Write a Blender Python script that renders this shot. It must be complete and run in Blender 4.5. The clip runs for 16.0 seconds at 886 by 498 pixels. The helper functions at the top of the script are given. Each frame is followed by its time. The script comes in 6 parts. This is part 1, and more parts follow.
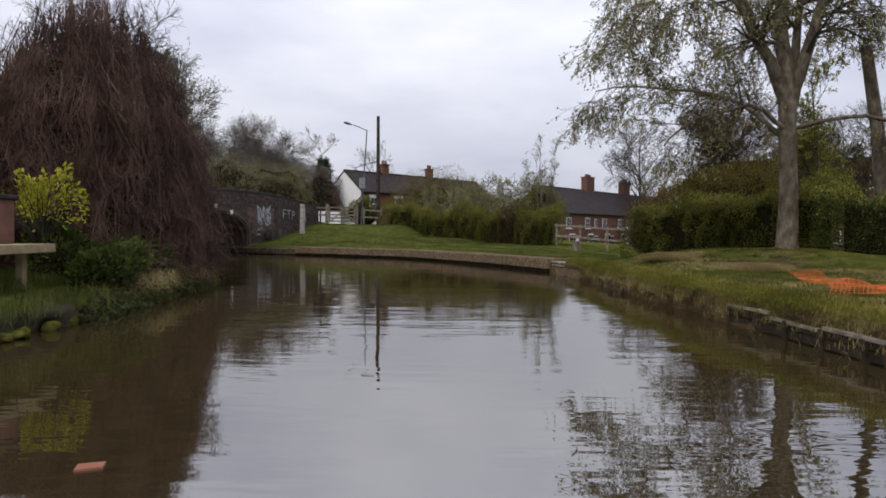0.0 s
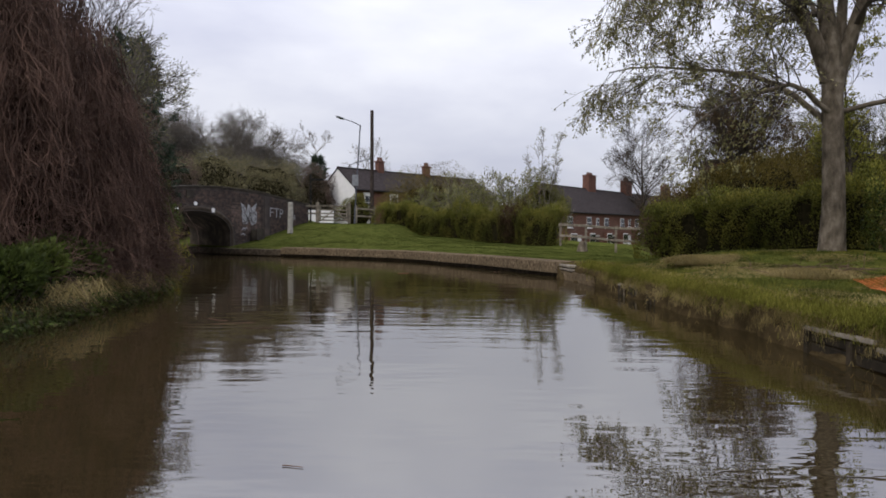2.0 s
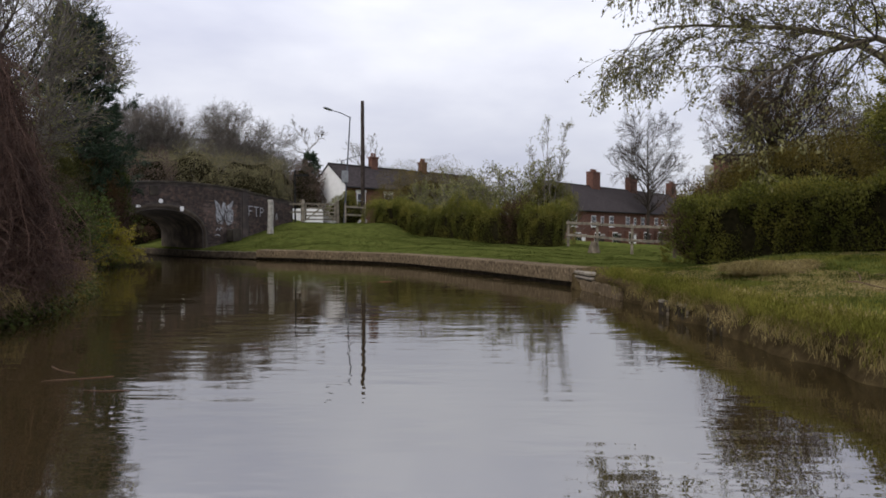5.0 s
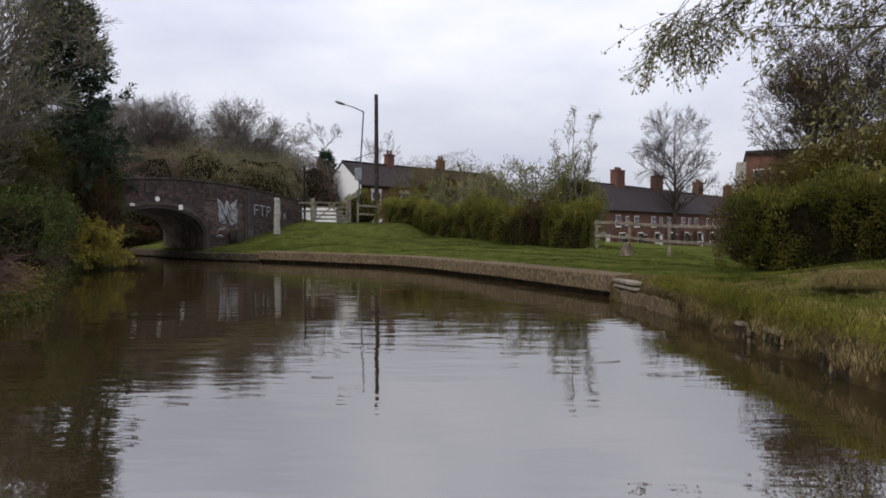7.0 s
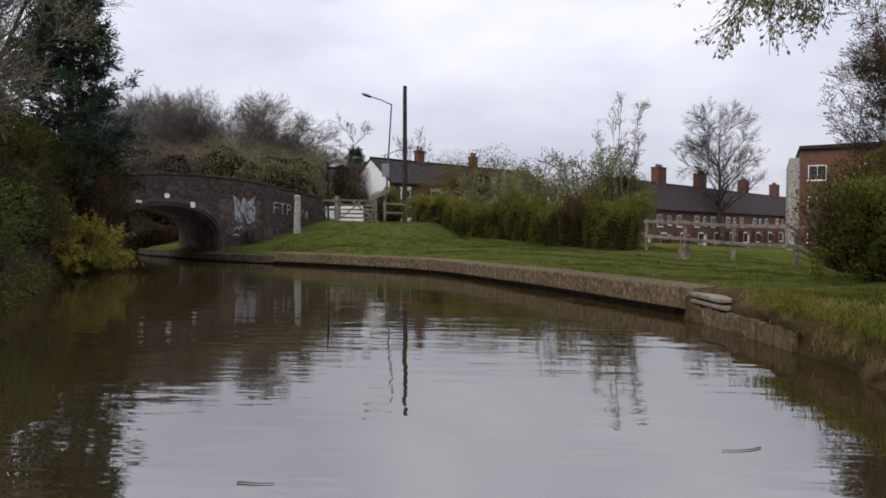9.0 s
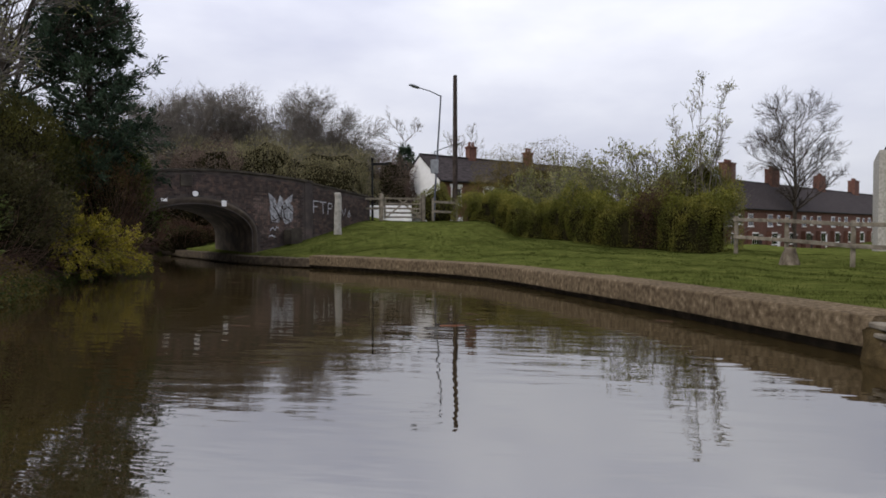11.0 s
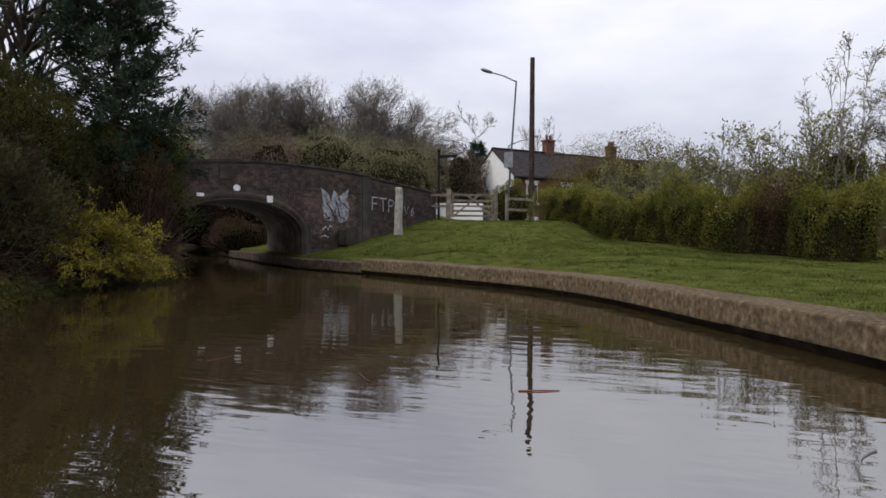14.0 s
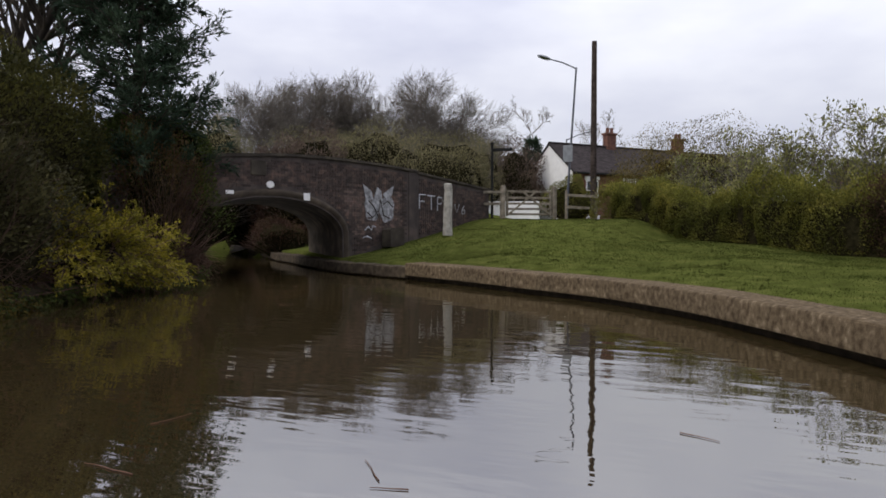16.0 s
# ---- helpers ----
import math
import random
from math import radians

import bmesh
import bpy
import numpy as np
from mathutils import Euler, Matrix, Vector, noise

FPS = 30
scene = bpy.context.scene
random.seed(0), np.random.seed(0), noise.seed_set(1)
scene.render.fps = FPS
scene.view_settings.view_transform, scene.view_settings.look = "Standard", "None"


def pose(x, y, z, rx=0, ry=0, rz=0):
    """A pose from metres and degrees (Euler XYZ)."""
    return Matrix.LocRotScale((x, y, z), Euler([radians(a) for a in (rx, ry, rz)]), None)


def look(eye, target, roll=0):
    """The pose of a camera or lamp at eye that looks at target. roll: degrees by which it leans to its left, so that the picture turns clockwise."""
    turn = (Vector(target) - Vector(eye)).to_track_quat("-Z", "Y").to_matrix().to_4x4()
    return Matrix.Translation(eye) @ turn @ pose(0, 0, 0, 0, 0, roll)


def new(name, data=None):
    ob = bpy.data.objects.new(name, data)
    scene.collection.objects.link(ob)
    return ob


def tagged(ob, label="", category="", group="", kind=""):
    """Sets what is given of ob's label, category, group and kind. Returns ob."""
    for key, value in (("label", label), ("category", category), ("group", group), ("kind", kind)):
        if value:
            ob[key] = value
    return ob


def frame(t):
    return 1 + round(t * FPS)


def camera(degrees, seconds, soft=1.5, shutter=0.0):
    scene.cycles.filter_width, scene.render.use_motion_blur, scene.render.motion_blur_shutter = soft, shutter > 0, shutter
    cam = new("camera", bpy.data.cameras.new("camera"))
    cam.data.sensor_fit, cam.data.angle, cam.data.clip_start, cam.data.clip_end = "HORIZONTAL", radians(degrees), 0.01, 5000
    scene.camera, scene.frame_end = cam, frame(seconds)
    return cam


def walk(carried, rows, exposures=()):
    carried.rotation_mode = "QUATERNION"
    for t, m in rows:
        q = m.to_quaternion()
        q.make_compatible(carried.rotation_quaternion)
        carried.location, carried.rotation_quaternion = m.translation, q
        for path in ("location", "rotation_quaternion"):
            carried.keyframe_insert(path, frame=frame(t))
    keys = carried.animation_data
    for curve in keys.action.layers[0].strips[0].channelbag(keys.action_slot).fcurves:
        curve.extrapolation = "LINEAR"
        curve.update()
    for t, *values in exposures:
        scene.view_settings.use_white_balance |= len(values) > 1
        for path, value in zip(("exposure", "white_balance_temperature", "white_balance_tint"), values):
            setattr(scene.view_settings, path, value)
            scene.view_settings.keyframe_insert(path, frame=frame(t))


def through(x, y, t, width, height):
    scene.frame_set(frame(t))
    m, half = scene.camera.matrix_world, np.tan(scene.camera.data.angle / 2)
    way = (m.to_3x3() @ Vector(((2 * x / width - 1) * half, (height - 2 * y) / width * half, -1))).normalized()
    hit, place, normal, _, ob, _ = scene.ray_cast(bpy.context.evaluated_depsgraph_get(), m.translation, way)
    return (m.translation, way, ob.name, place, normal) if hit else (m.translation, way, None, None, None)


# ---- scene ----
cam = camera(69.99, 16.0, soft=1.7)
EYE = 1.3
ROWS = [
    (0, -0.03, -0.059, 88.39, -0.25, 0.41),
    (0.5, -0.001, 0.501, 88.37, -0.31, 0.53),
    (1, 0.03, 1.064, 88.38, -0.33, 0.58),
    (1.5, 0.069, 1.599, 88.37, -0.22, 0.5),
    (2, 0.099, 2.156, 88.35, -0.22, 0.32),
    (2.5, 0.148, 2.696, 88.34, -0.15, 0.13),
    (3, 0.193, 3.274, 88.34, -0.13, -0.14),
    (3.5, 0.236, 3.81, 88.31, -0.07, -0.29),
    (4, 0.264, 4.349, 88.31, -0.01, -0.21),
    (6.5, 0.492, 7.095, 88.3, -0.02, 1.75),
    (7, 0.481, 7.679, 88.32, 0.04, 2.19),
    (7.5, 0.496, 8.293, 88.31, 0.12, 2.79),
    (8, 0.488, 8.891, 88.29, 0.07, 3.46),
    (8.5, 0.477, 9.501, 88.25, -0.33, 4.28),
    (9, 0.441, 10.095, 88.29, -0.09, 5.17),
    (11.5, 0.045, 13.464, 88.3, -0.01, 11.11),
    (12, -0.064, 14.03, 88.3, -0.05, 12.25),
    (12.5, -0.191, 14.616, 88.3, -0.26, 13.36),
    (13, -0.297, 15.141, 88.31, -0.22, 14.38),
    (13.5, -0.377, 15.68, 88.33, -0.12, 15.51),
    (14, -0.515, 16.213, 88.32, -0.24, 16.48),
    (14.5, -0.655, 16.756, 88.31, -0.34, 17.52),
    (15, -0.805, 17.264, 88.33, -0.3, 18.53),
    (15.5, -0.978, 17.789, 88.32, -0.24, 19.72),
    (16, -1.156, 18.302, 88.31, -0.02, 21.28),
]
walk(cam, [(t, pose(x, y, EYE, rx, ry, rz)) for t, x, y, rx, ry, rz in ROWS])

# ---- sky and light: a bright overcast afternoon ----
world = bpy.data.worlds.new("overcast_sky")
scene.world = world
world.use_nodes = True
wn, wl = world.node_tree.nodes, world.node_tree.links
wn.clear()
w_out = wn.new("ShaderNodeOutputWorld")
w_bg = wn.new("ShaderNodeBackground")
w_sky = wn.new("ShaderNodeTexSky")
w_sky.sky_type, w_sky.sun_disc = "NISHITA", False
w_sky.sun_elevation, w_sky.sun_rotation = radians(52), radians(218)
w_co = wn.new("ShaderNodeTexCoord")
w_map = wn.new("ShaderNodeMapping")
w_map.inputs["Scale"].default_value = (1.0, 1.0, 2.6)
w_noise = wn.new("ShaderNodeTexNoise")
w_noise.inputs["Scale"].default_value = 2.3
w_noise.inputs["Detail"].default_value = 5
w_noise.inputs["Roughness"].default_value = 0.5
w_ramp = wn.new("ShaderNodeValToRGB")
w_ramp.color_ramp.elements[0].position, w_ramp.color_ramp.elements[0].color = 0.3, (5.85, 6.0, 7.45, 1)
w_ramp.color_ramp.elements[1].position, w_ramp.color_ramp.elements[1].color = 0.72, (9.65, 9.7, 10.35, 1)
w_mix = wn.new("ShaderNodeMix")
w_mix.data_type = "RGBA"
w_mix.inputs["Factor"].default_value = 0.9
wl.new(w_co.outputs["Generated"], w_map.inputs["Vector"])
wl.new(w_map.outputs["Vector"], w_noise.inputs["Vector"])
wl.new(w_noise.outputs["Fac"], w_ramp.inputs["Fac"])
wl.new(w_sky.outputs["Color"], w_mix.inputs["A"])
wl.new(w_ramp.outputs["Color"], w_mix.inputs["B"])
w_sep = wn.new("ShaderNodeSeparateXYZ")
w_up = wn.new("ShaderNodeMapRange")  # an overcast sky brightens towards the zenith
w_up.inputs["From Min"].default_value, w_up.inputs["From Max"].default_value = 0.0, 1.0
w_up.inputs["To Min"].default_value, w_up.inputs["To Max"].default_value = 0.78, 2.1
w_mul = wn.new("ShaderNodeVectorMath")
w_mul.operation = "SCALE"
wl.new(w_co.outputs["Generated"], w_sep.inputs["Vector"])
wl.new(w_sep.outputs["Z"], w_up.inputs["Value"])
wl.new(w_mix.outputs["Result"], w_mul.inputs[0])
wl.new(w_up.outputs["Result"], w_mul.inputs["Scale"])
wl.new(w_mul.outputs["Vector"], w_bg.inputs["Color"])
w_bg.inputs["Strength"].default_value = 0.1
wl.new(w_bg.outputs["Background"], w_out.inputs["Surface"])

sun = new("sun", bpy.data.lights.new("sun", "SUN"))
sun.data.energy, sun.data.angle, sun.data.color = 1.5, radians(20), (1.0, 0.95, 0.88)
sun.matrix_world = look((-35, -25, 65), (0, 20, 0))
scene.view_settings.exposure = 0.0


# ---- materials ----
def material(name, colours, scale=4.0, rough=0.85, detail=6.0, bump=0.0, bump_scale=40.0, island=0.0, coarse=0.0, coarse_scale=0.4, stretch=(1, 1, 1), metal=0.0, random_object=0.0, spec=0.3):
    """Principled surface: fine noise through a ramp of colours, broad patches, relief, and a shift per island or per object."""
    m = bpy.data.materials.new(name)
    m.use_nodes = True
    n, l = m.node_tree.nodes, m.node_tree.links
    b = n["Principled BSDF"]
    b.inputs["Roughness"].default_value, b.inputs["Metallic"].default_value = rough, metal
    b.inputs["Specular IOR Level"].default_value = spec
    geo = n.new("ShaderNodeNewGeometry")
    mp = n.new("ShaderNodeMapping")
    mp.inputs["Scale"].default_value = stretch
    l.new(geo.outputs["Position"], mp.inputs["Vector"])
    t = n.new("ShaderNodeTexNoise")
    t.inputs["Scale"].default_value, t.inputs["Detail"].default_value = scale, detail
    l.new(mp.outputs["Vector"], t.inputs["Vector"])
    r = n.new("ShaderNodeValToRGB")
    e = r.color_ramp.elements
    while len(e) < len(colours):
        e.new(0.5)
    for i, c in enumerate(colours):
        e[i].position, e[i].color = 0.28 + 0.44 * i / max(1, len(colours) - 1), (*c, 1)
    l.new(t.outputs["Fac"], r.inputs["Fac"])
    col = r.outputs["Color"]

    def darker(fac, amount, col):
        mr = n.new("ShaderNodeMapRange")
        mr.inputs["To Min"].default_value, mr.inputs["To Max"].default_value = 1 - amount, 1 + amount
        l.new(fac, mr.inputs["Value"])
        mx = n.new("ShaderNodeVectorMath")
        mx.operation = "SCALE"
        l.new(col, mx.inputs[0])
        l.new(mr.outputs["Result"], mx.inputs["Scale"])
        return mx.outputs["Vector"]

    if coarse:
        t2 = n.new("ShaderNodeTexNoise")
        t2.inputs["Scale"].default_value, t2.inputs["Detail"].default_value = coarse_scale, 3
        l.new(mp.outputs["Vector"], t2.inputs["Vector"])
        col = darker(t2.outputs["Fac"], coarse, col)
    if island:
        col = darker(geo.outputs["Random Per Island"], island, col)
    if random_object:
        oi = n.new("ShaderNodeObjectInfo")
        col = darker(oi.outputs["Random"], random_object, col)
    l.new(col, b.inputs["Base Color"])
    if bump:
        t3 = n.new("ShaderNodeTexNoise")
        t3.inputs["Scale"].default_value, t3.inputs["Detail"].default_value = bump_scale, 5
        l.new(mp.outputs["Vector"], t3.inputs["Vector"])
        bp = n.new("ShaderNodeBump")
        bp.inputs["Strength"].default_value, bp.inputs["Distance"].default_value = 0.8, bump
        l.new(t3.outputs["Fac"], bp.inputs["Height"])
        l.new(bp.outputs["Normal"], b.inputs["Normal"])
    return m


def leaf_material(name, colours, through=0.35, island=0.45, spec=0.15, coarse=0.0, coarse_scale=0.4):
    """Leaves: colour differs leaf by leaf, some light comes through."""
    m = material(name, colours, scale=1.2, rough=0.6, island=island, detail=3, spec=spec, coarse=coarse, coarse_scale=coarse_scale)
    n, l = m.node_tree.nodes, m.node_tree.links
    b, out = n["Principled BSDF"], n["Material Output"]
    tr = n.new("ShaderNodeBsdfTranslucent")
    l.new(b.inputs["Base Color"].links[0].from_socket, tr.inputs["Color"])
    mix = n.new("ShaderNodeMixShader")
    mix.inputs["Fac"].default_value = through
    l.new(b.outputs["BSDF"], mix.inputs[1])
    l.new(tr.outputs["BSDF"], mix.inputs[2])
    l.new(mix.outputs["Shader"], out.inputs["Surface"])
    return m


def water_material():
    m = bpy.data.materials.new("canal_water")
    m.use_nodes = True
    n, l = m.node_tree.nodes, m.node_tree.links
    b = n["Principled BSDF"]
    b.inputs["Base Color"].default_value = (0.027, 0.019, 0.008, 1)
    b.inputs["Roughness"].default_value, b.inputs["IOR"].default_value = 0.012, 3.9
    geo = n.new("ShaderNodeNewGeometry")
    bump = None
    for scale, stretch, dist in ((0.9, (0.5, 1.2, 1), 0.0085), (3.0, (0.5, 1.7, 1), 0.0036)):
        mp = n.new("ShaderNodeMapping")
        mp.inputs["Scale"].default_value = stretch
        mp.inputs["Rotation"].default_value = (0, 0, 0.2)
        l.new(geo.outputs["Position"], mp.inputs["Vector"])
        t = n.new("ShaderNodeTexNoise")
        t.inputs["Scale"].default_value, t.inputs["Detail"].default_value = scale, 2
        l.new(mp.outputs["Vector"], t.inputs["Vector"])
        bp = n.new("ShaderNodeBump")
        bp.inputs["Strength"].default_value, bp.inputs["Distance"].default_value = 1.0, dist
        l.new(t.outputs["Fac"], bp.inputs["Height"])
        if bump:
            l.new(bump.outputs["Normal"], bp.inputs["Normal"])
        bump = bp
    l.new(bump.outputs["Normal"], b.inputs["Normal"])
    return m


WATER = water_material()
GROUND = material("grass_soil", [(0.038, 0.045, 0.011), (0.061, 0.071, 0.017), (0.095, 0.1, 0.028)], 2.6, 0.95, 8, 0.03, 14, coarse=0.35, coarse_scale=0.35, spec=0.0)
BANK = material("bank_earth", [(0.026, 0.019, 0.01), (0.055, 0.04, 0.02), (0.1, 0.074, 0.036)], 5.0, 0.95, 10, 0.05, 12, spec=0.0)
CONCRETE = material("weathered_concrete", [(0.046, 0.032, 0.019), (0.084, 0.061, 0.037), (0.12, 0.09, 0.056), (0.2, 0.156, 0.104)], 14.0, 0.95, 15, 0.014, 60, coarse=0.45, coarse_scale=1.1, stretch=(1, 1, 0.8), spec=0.05)
BRICKWORK = material("sooty_brick", [(0.032, 0.027, 0.024), (0.058, 0.047, 0.042), (0.092, 0.07, 0.06)], 2.0, 0.9, 8, 0.006, 50, coarse=0.35, coarse_scale=0.5)
BRICK = material("sooty_brick_piece", [(0.034, 0.027, 0.024), (0.072, 0.053, 0.045), (0.13, 0.082, 0.064)], 5.0, 0.9, 6, 0.003, 90, coarse=0.35, coarse_scale=0.5, island=0.35, random_object=0.35)
RENDER = material("arch_render", [(0.022, 0.018, 0.013), (0.045, 0.037, 0.028), (0.09, 0.075, 0.055)], 1.8, 0.9, 8, 0.01, 20, coarse=0.3)
ARCH = material("worn_lime_render", [(0.03, 0.023, 0.016), (0.06, 0.046, 0.033), (0.115, 0.09, 0.064)], 2.2, 0.9, 10, 0.012, 20, coarse=0.35)
STONE = material("pale_stone", [(0.2, 0.19, 0.165), (0.33, 0.31, 0.27), (0.42, 0.4, 0.36)], 6.0, 0.9, 8, 0.006, 50)
WHITE = material("white_paint", [(0.7, 0.69, 0.67), (0.8, 0.79, 0.77)], 3.0, 0.7, 5, coarse=0.08)
LETTER = material("white_letter_paint", [(0.2, 0.2, 0.21), (0.36, 0.36, 0.38), (0.5, 0.5, 0.52)], 9.0, 0.7, 6)
PAINT = material("white_spray_paint", [(0.1, 0.1, 0.105), (0.26, 0.26, 0.27), (0.5, 0.5, 0.52)], 9.0, 0.7, 6)
RED_BRICK = material("red_brick", [(0.085, 0.04, 0.028), (0.13, 0.062, 0.042), (0.17, 0.085, 0.06)], 5.0, 0.9, 6, 0.004, 60, coarse=0.2)
SLATE = material("dark_slate", [(0.02, 0.017, 0.017), (0.036, 0.03, 0.03), (0.056, 0.047, 0.046)], 3.5, 0.95, 6, 0.01, 10, coarse=0.2, stretch=(1, 1, 3), spec=0.08)
WOOD = material("grey_weathered_wood", [(0.09, 0.075, 0.055), (0.17, 0.145, 0.11), (0.26, 0.225, 0.18)], 5.0, 0.85, 8, 0.004, 40, stretch=(1, 1, 1), random_object=0.15)
DECKWOOD = material("sawn_deck_wood", [(0.15, 0.115, 0.06), (0.22, 0.175, 0.095), (0.28, 0.23, 0.135)], 6.0, 0.8, 8, 0.004, 50)
DARKWOOD = material("creosoted_wood", [(0.02, 0.016, 0.014), (0.045, 0.035, 0.03), (0.07, 0.055, 0.048)], 6.0, 0.9, 6, 0.004, 40, spec=0.06)
OLDPLANK = material("weathered_plank", [(0.09, 0.075, 0.058), (0.17, 0.145, 0.115), (0.27, 0.235, 0.19)], 6.0, 0.9, 8, 0.004, 40, spec=0.1)
WETWOOD = material("wet_black_timber", [(0.01, 0.008, 0.005), (0.022, 0.017, 0.011), (0.04, 0.031, 0.02)], 7.0, 0.8, 8, 0.006, 30, spec=0.1)
IRON = material("painted_iron", [(0.01, 0.01, 0.01), (0.022, 0.021, 0.02)], 8.0, 0.7, 4, spec=0.1)
STEEL = material("galvanised_steel", [(0.18, 0.19, 0.2), (0.28, 0.29, 0.3)], 6.0, 0.45, 4, metal=0.6)
LAMPSTEEL = material("dull_painted_steel", [(0.05, 0.055, 0.07), (0.085, 0.09, 0.11)], 6.0, 0.6, 4)
BARK = material("grey_bark", [(0.045, 0.036, 0.025), (0.11, 0.09, 0.066), (0.19, 0.16, 0.122)], 7.0, 0.95, 12, 0.06, 14, coarse=0.4, coarse_scale=1.6, stretch=(1, 1, 0.5), spec=0.1)
DARKBARK = material("dark_bark", [(0.02, 0.016, 0.012), (0.05, 0.04, 0.03), (0.085, 0.068, 0.052)], 6.0, 0.95, 6, 0.01, 20, stretch=(1, 1, 0.35))
BROWNTWIG = material("brown_twigs", [(0.04, 0.021, 0.014), (0.085, 0.048, 0.034), (0.15, 0.09, 0.066)], 1.2, 0.9, 4, island=0.4)
# grey twigs, lightened so their colour holds the thicket's distance haze
GREYTWIG = material("grey_twigs", [(0.075, 0.064, 0.054), (0.14, 0.122, 0.104), (0.2, 0.176, 0.15)], 1.0, 0.9, 4, island=0.35)
# near-black colour standing in for the shade deep inside foliage
SHADE_CORE = material("foliage_inner_shade", [(0.006, 0.006, 0.003), (0.016, 0.014, 0.007), (0.03, 0.026, 0.013)], 9.0, 1.0, 6, 0.05, 9, spec=0.0)
L_HEDGE = leaf_material("hedge_leaf", [(0.064, 0.07, 0.014), (0.126, 0.126, 0.025), (0.208, 0.186, 0.04)])
L_HEDGE_RED = leaf_material("bronze_leaf", [(0.045, 0.025, 0.018), (0.075, 0.04, 0.028), (0.08, 0.065, 0.025)])
L_NEW = leaf_material("new_hedge_leaf", [(0.11, 0.12, 0.022), (0.19, 0.185, 0.035), (0.26, 0.23, 0.05)])
L_DARK = leaf_material("dark_leaf", [(0.028, 0.04, 0.01), (0.052, 0.07, 0.015), (0.09, 0.108, 0.024)])
L_SPRING = leaf_material("spring_leaf", [(0.105, 0.1, 0.036), (0.185, 0.172, 0.068), (0.29, 0.265, 0.125)])
L_PALE = leaf_material("silvery_leaf", [(0.11, 0.115, 0.036), (0.19, 0.19, 0.065), (0.29, 0.27, 0.11)])
L_OLIVE = leaf_material("olive_leaf", [(0.066, 0.053, 0.014), (0.118, 0.092, 0.022), (0.18, 0.138, 0.036)])
L_GOLD = leaf_material("golden_leaf", [(0.09, 0.083, 0.011), (0.19, 0.165, 0.019), (0.33, 0.275, 0.03)])
L_CYPRESS = leaf_material("cypress_leaf", [(0.03, 0.031, 0.009), (0.055, 0.054, 0.014), (0.095, 0.088, 0.022)])
L_BRAMBLE = leaf_material("bramble_leaf", [(0.026, 0.024, 0.01), (0.05, 0.046, 0.018), (0.085, 0.076, 0.028)])
L_BRONZE = leaf_material("russet_leaf", [(0.05, 0.03, 0.014), (0.1, 0.062, 0.026), (0.16, 0.105, 0.045)])
# budding olive leaf, paler because distance haze is put into its colour
L_BUD_HAZE = leaf_material("hazed_budding_leaf", [(0.12, 0.108, 0.056), (0.19, 0.17, 0.09), (0.26, 0.23, 0.135)])
# purple-brown leaf, likewise lightened in colour for haze
L_PLUM_HAZE = leaf_material("hazed_purple_brown_leaf", [(0.085, 0.06, 0.048), (0.13, 0.094, 0.074), (0.17, 0.13, 0.1)])
L_YELLOW = leaf_material("yellow_leaf", [(0.16, 0.17, 0.015), (0.36, 0.33, 0.03), (0.5, 0.43, 0.05)])
L_NEEDLE = leaf_material("pine_needle", [(0.016, 0.03, 0.018), (0.032, 0.052, 0.03), (0.055, 0.08, 0.045)], 0.2)
GRASS = leaf_material("grass_blade", [(0.035, 0.046, 0.011), (0.062, 0.075, 0.018), (0.1, 0.108, 0.03)], island=0.4, spec=0.0, coarse=0.4, coarse_scale=0.6)
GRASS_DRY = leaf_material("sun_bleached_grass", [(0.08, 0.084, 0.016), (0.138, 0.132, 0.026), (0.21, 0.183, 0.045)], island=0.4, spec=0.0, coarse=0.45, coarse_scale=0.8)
STRAW = leaf_material("dry_grass", [(0.13, 0.1, 0.035), (0.23, 0.178, 0.07), (0.36, 0.285, 0.13)])
NET = material("orange_plastic", [(0.5, 0.1, 0.02), (0.7, 0.16, 0.03)], 6.0, 0.5, 4)
TERRACOTTA = material("terracotta", [(0.16, 0.06, 0.035), (0.25, 0.1, 0.06)], 5.0, 0.85, 6, 0.003, 40)


def glass_material():
    m = bpy.data.materials.new("window_glass")
    m.use_nodes = True
    b = m.node_tree.nodes["Principled BSDF"]
    b.inputs["Base Color"].default_value = (0.02, 0.022, 0.026, 1)
    b.inputs["Roughness"].default_value = 0.05
    return m


GLASS = glass_material()
OLDSTONE = material("worn_brown_stone", [(0.028, 0.021, 0.014), (0.055, 0.042, 0.028), (0.095, 0.073, 0.048)], 6.0, 0.95, 8, 0.012, 25, coarse=0.3, coarse_scale=2.0, spec=0.15)
MUD = material("dark_wet_mud", [(0.018, 0.015, 0.009), (0.04, 0.033, 0.018), (0.07, 0.06, 0.03)], 4.0, 0.9, 8, 0.03, 12)
MOSS = material("mossy_stone", [(0.035, 0.04, 0.01), (0.075, 0.078, 0.016), (0.13, 0.12, 0.03)], 9.0, 0.95, 8, 0.03, 25, spec=0.0)
CHIMNEY_BRICK = material("sooty_red_brick", [(0.07, 0.035, 0.026), (0.12, 0.055, 0.04), (0.17, 0.08, 0.055)], 5.0, 0.9, 6, 0.004, 60, coarse=0.25)


# ---- mesh helpers ----
rng = np.random.default_rng(7)


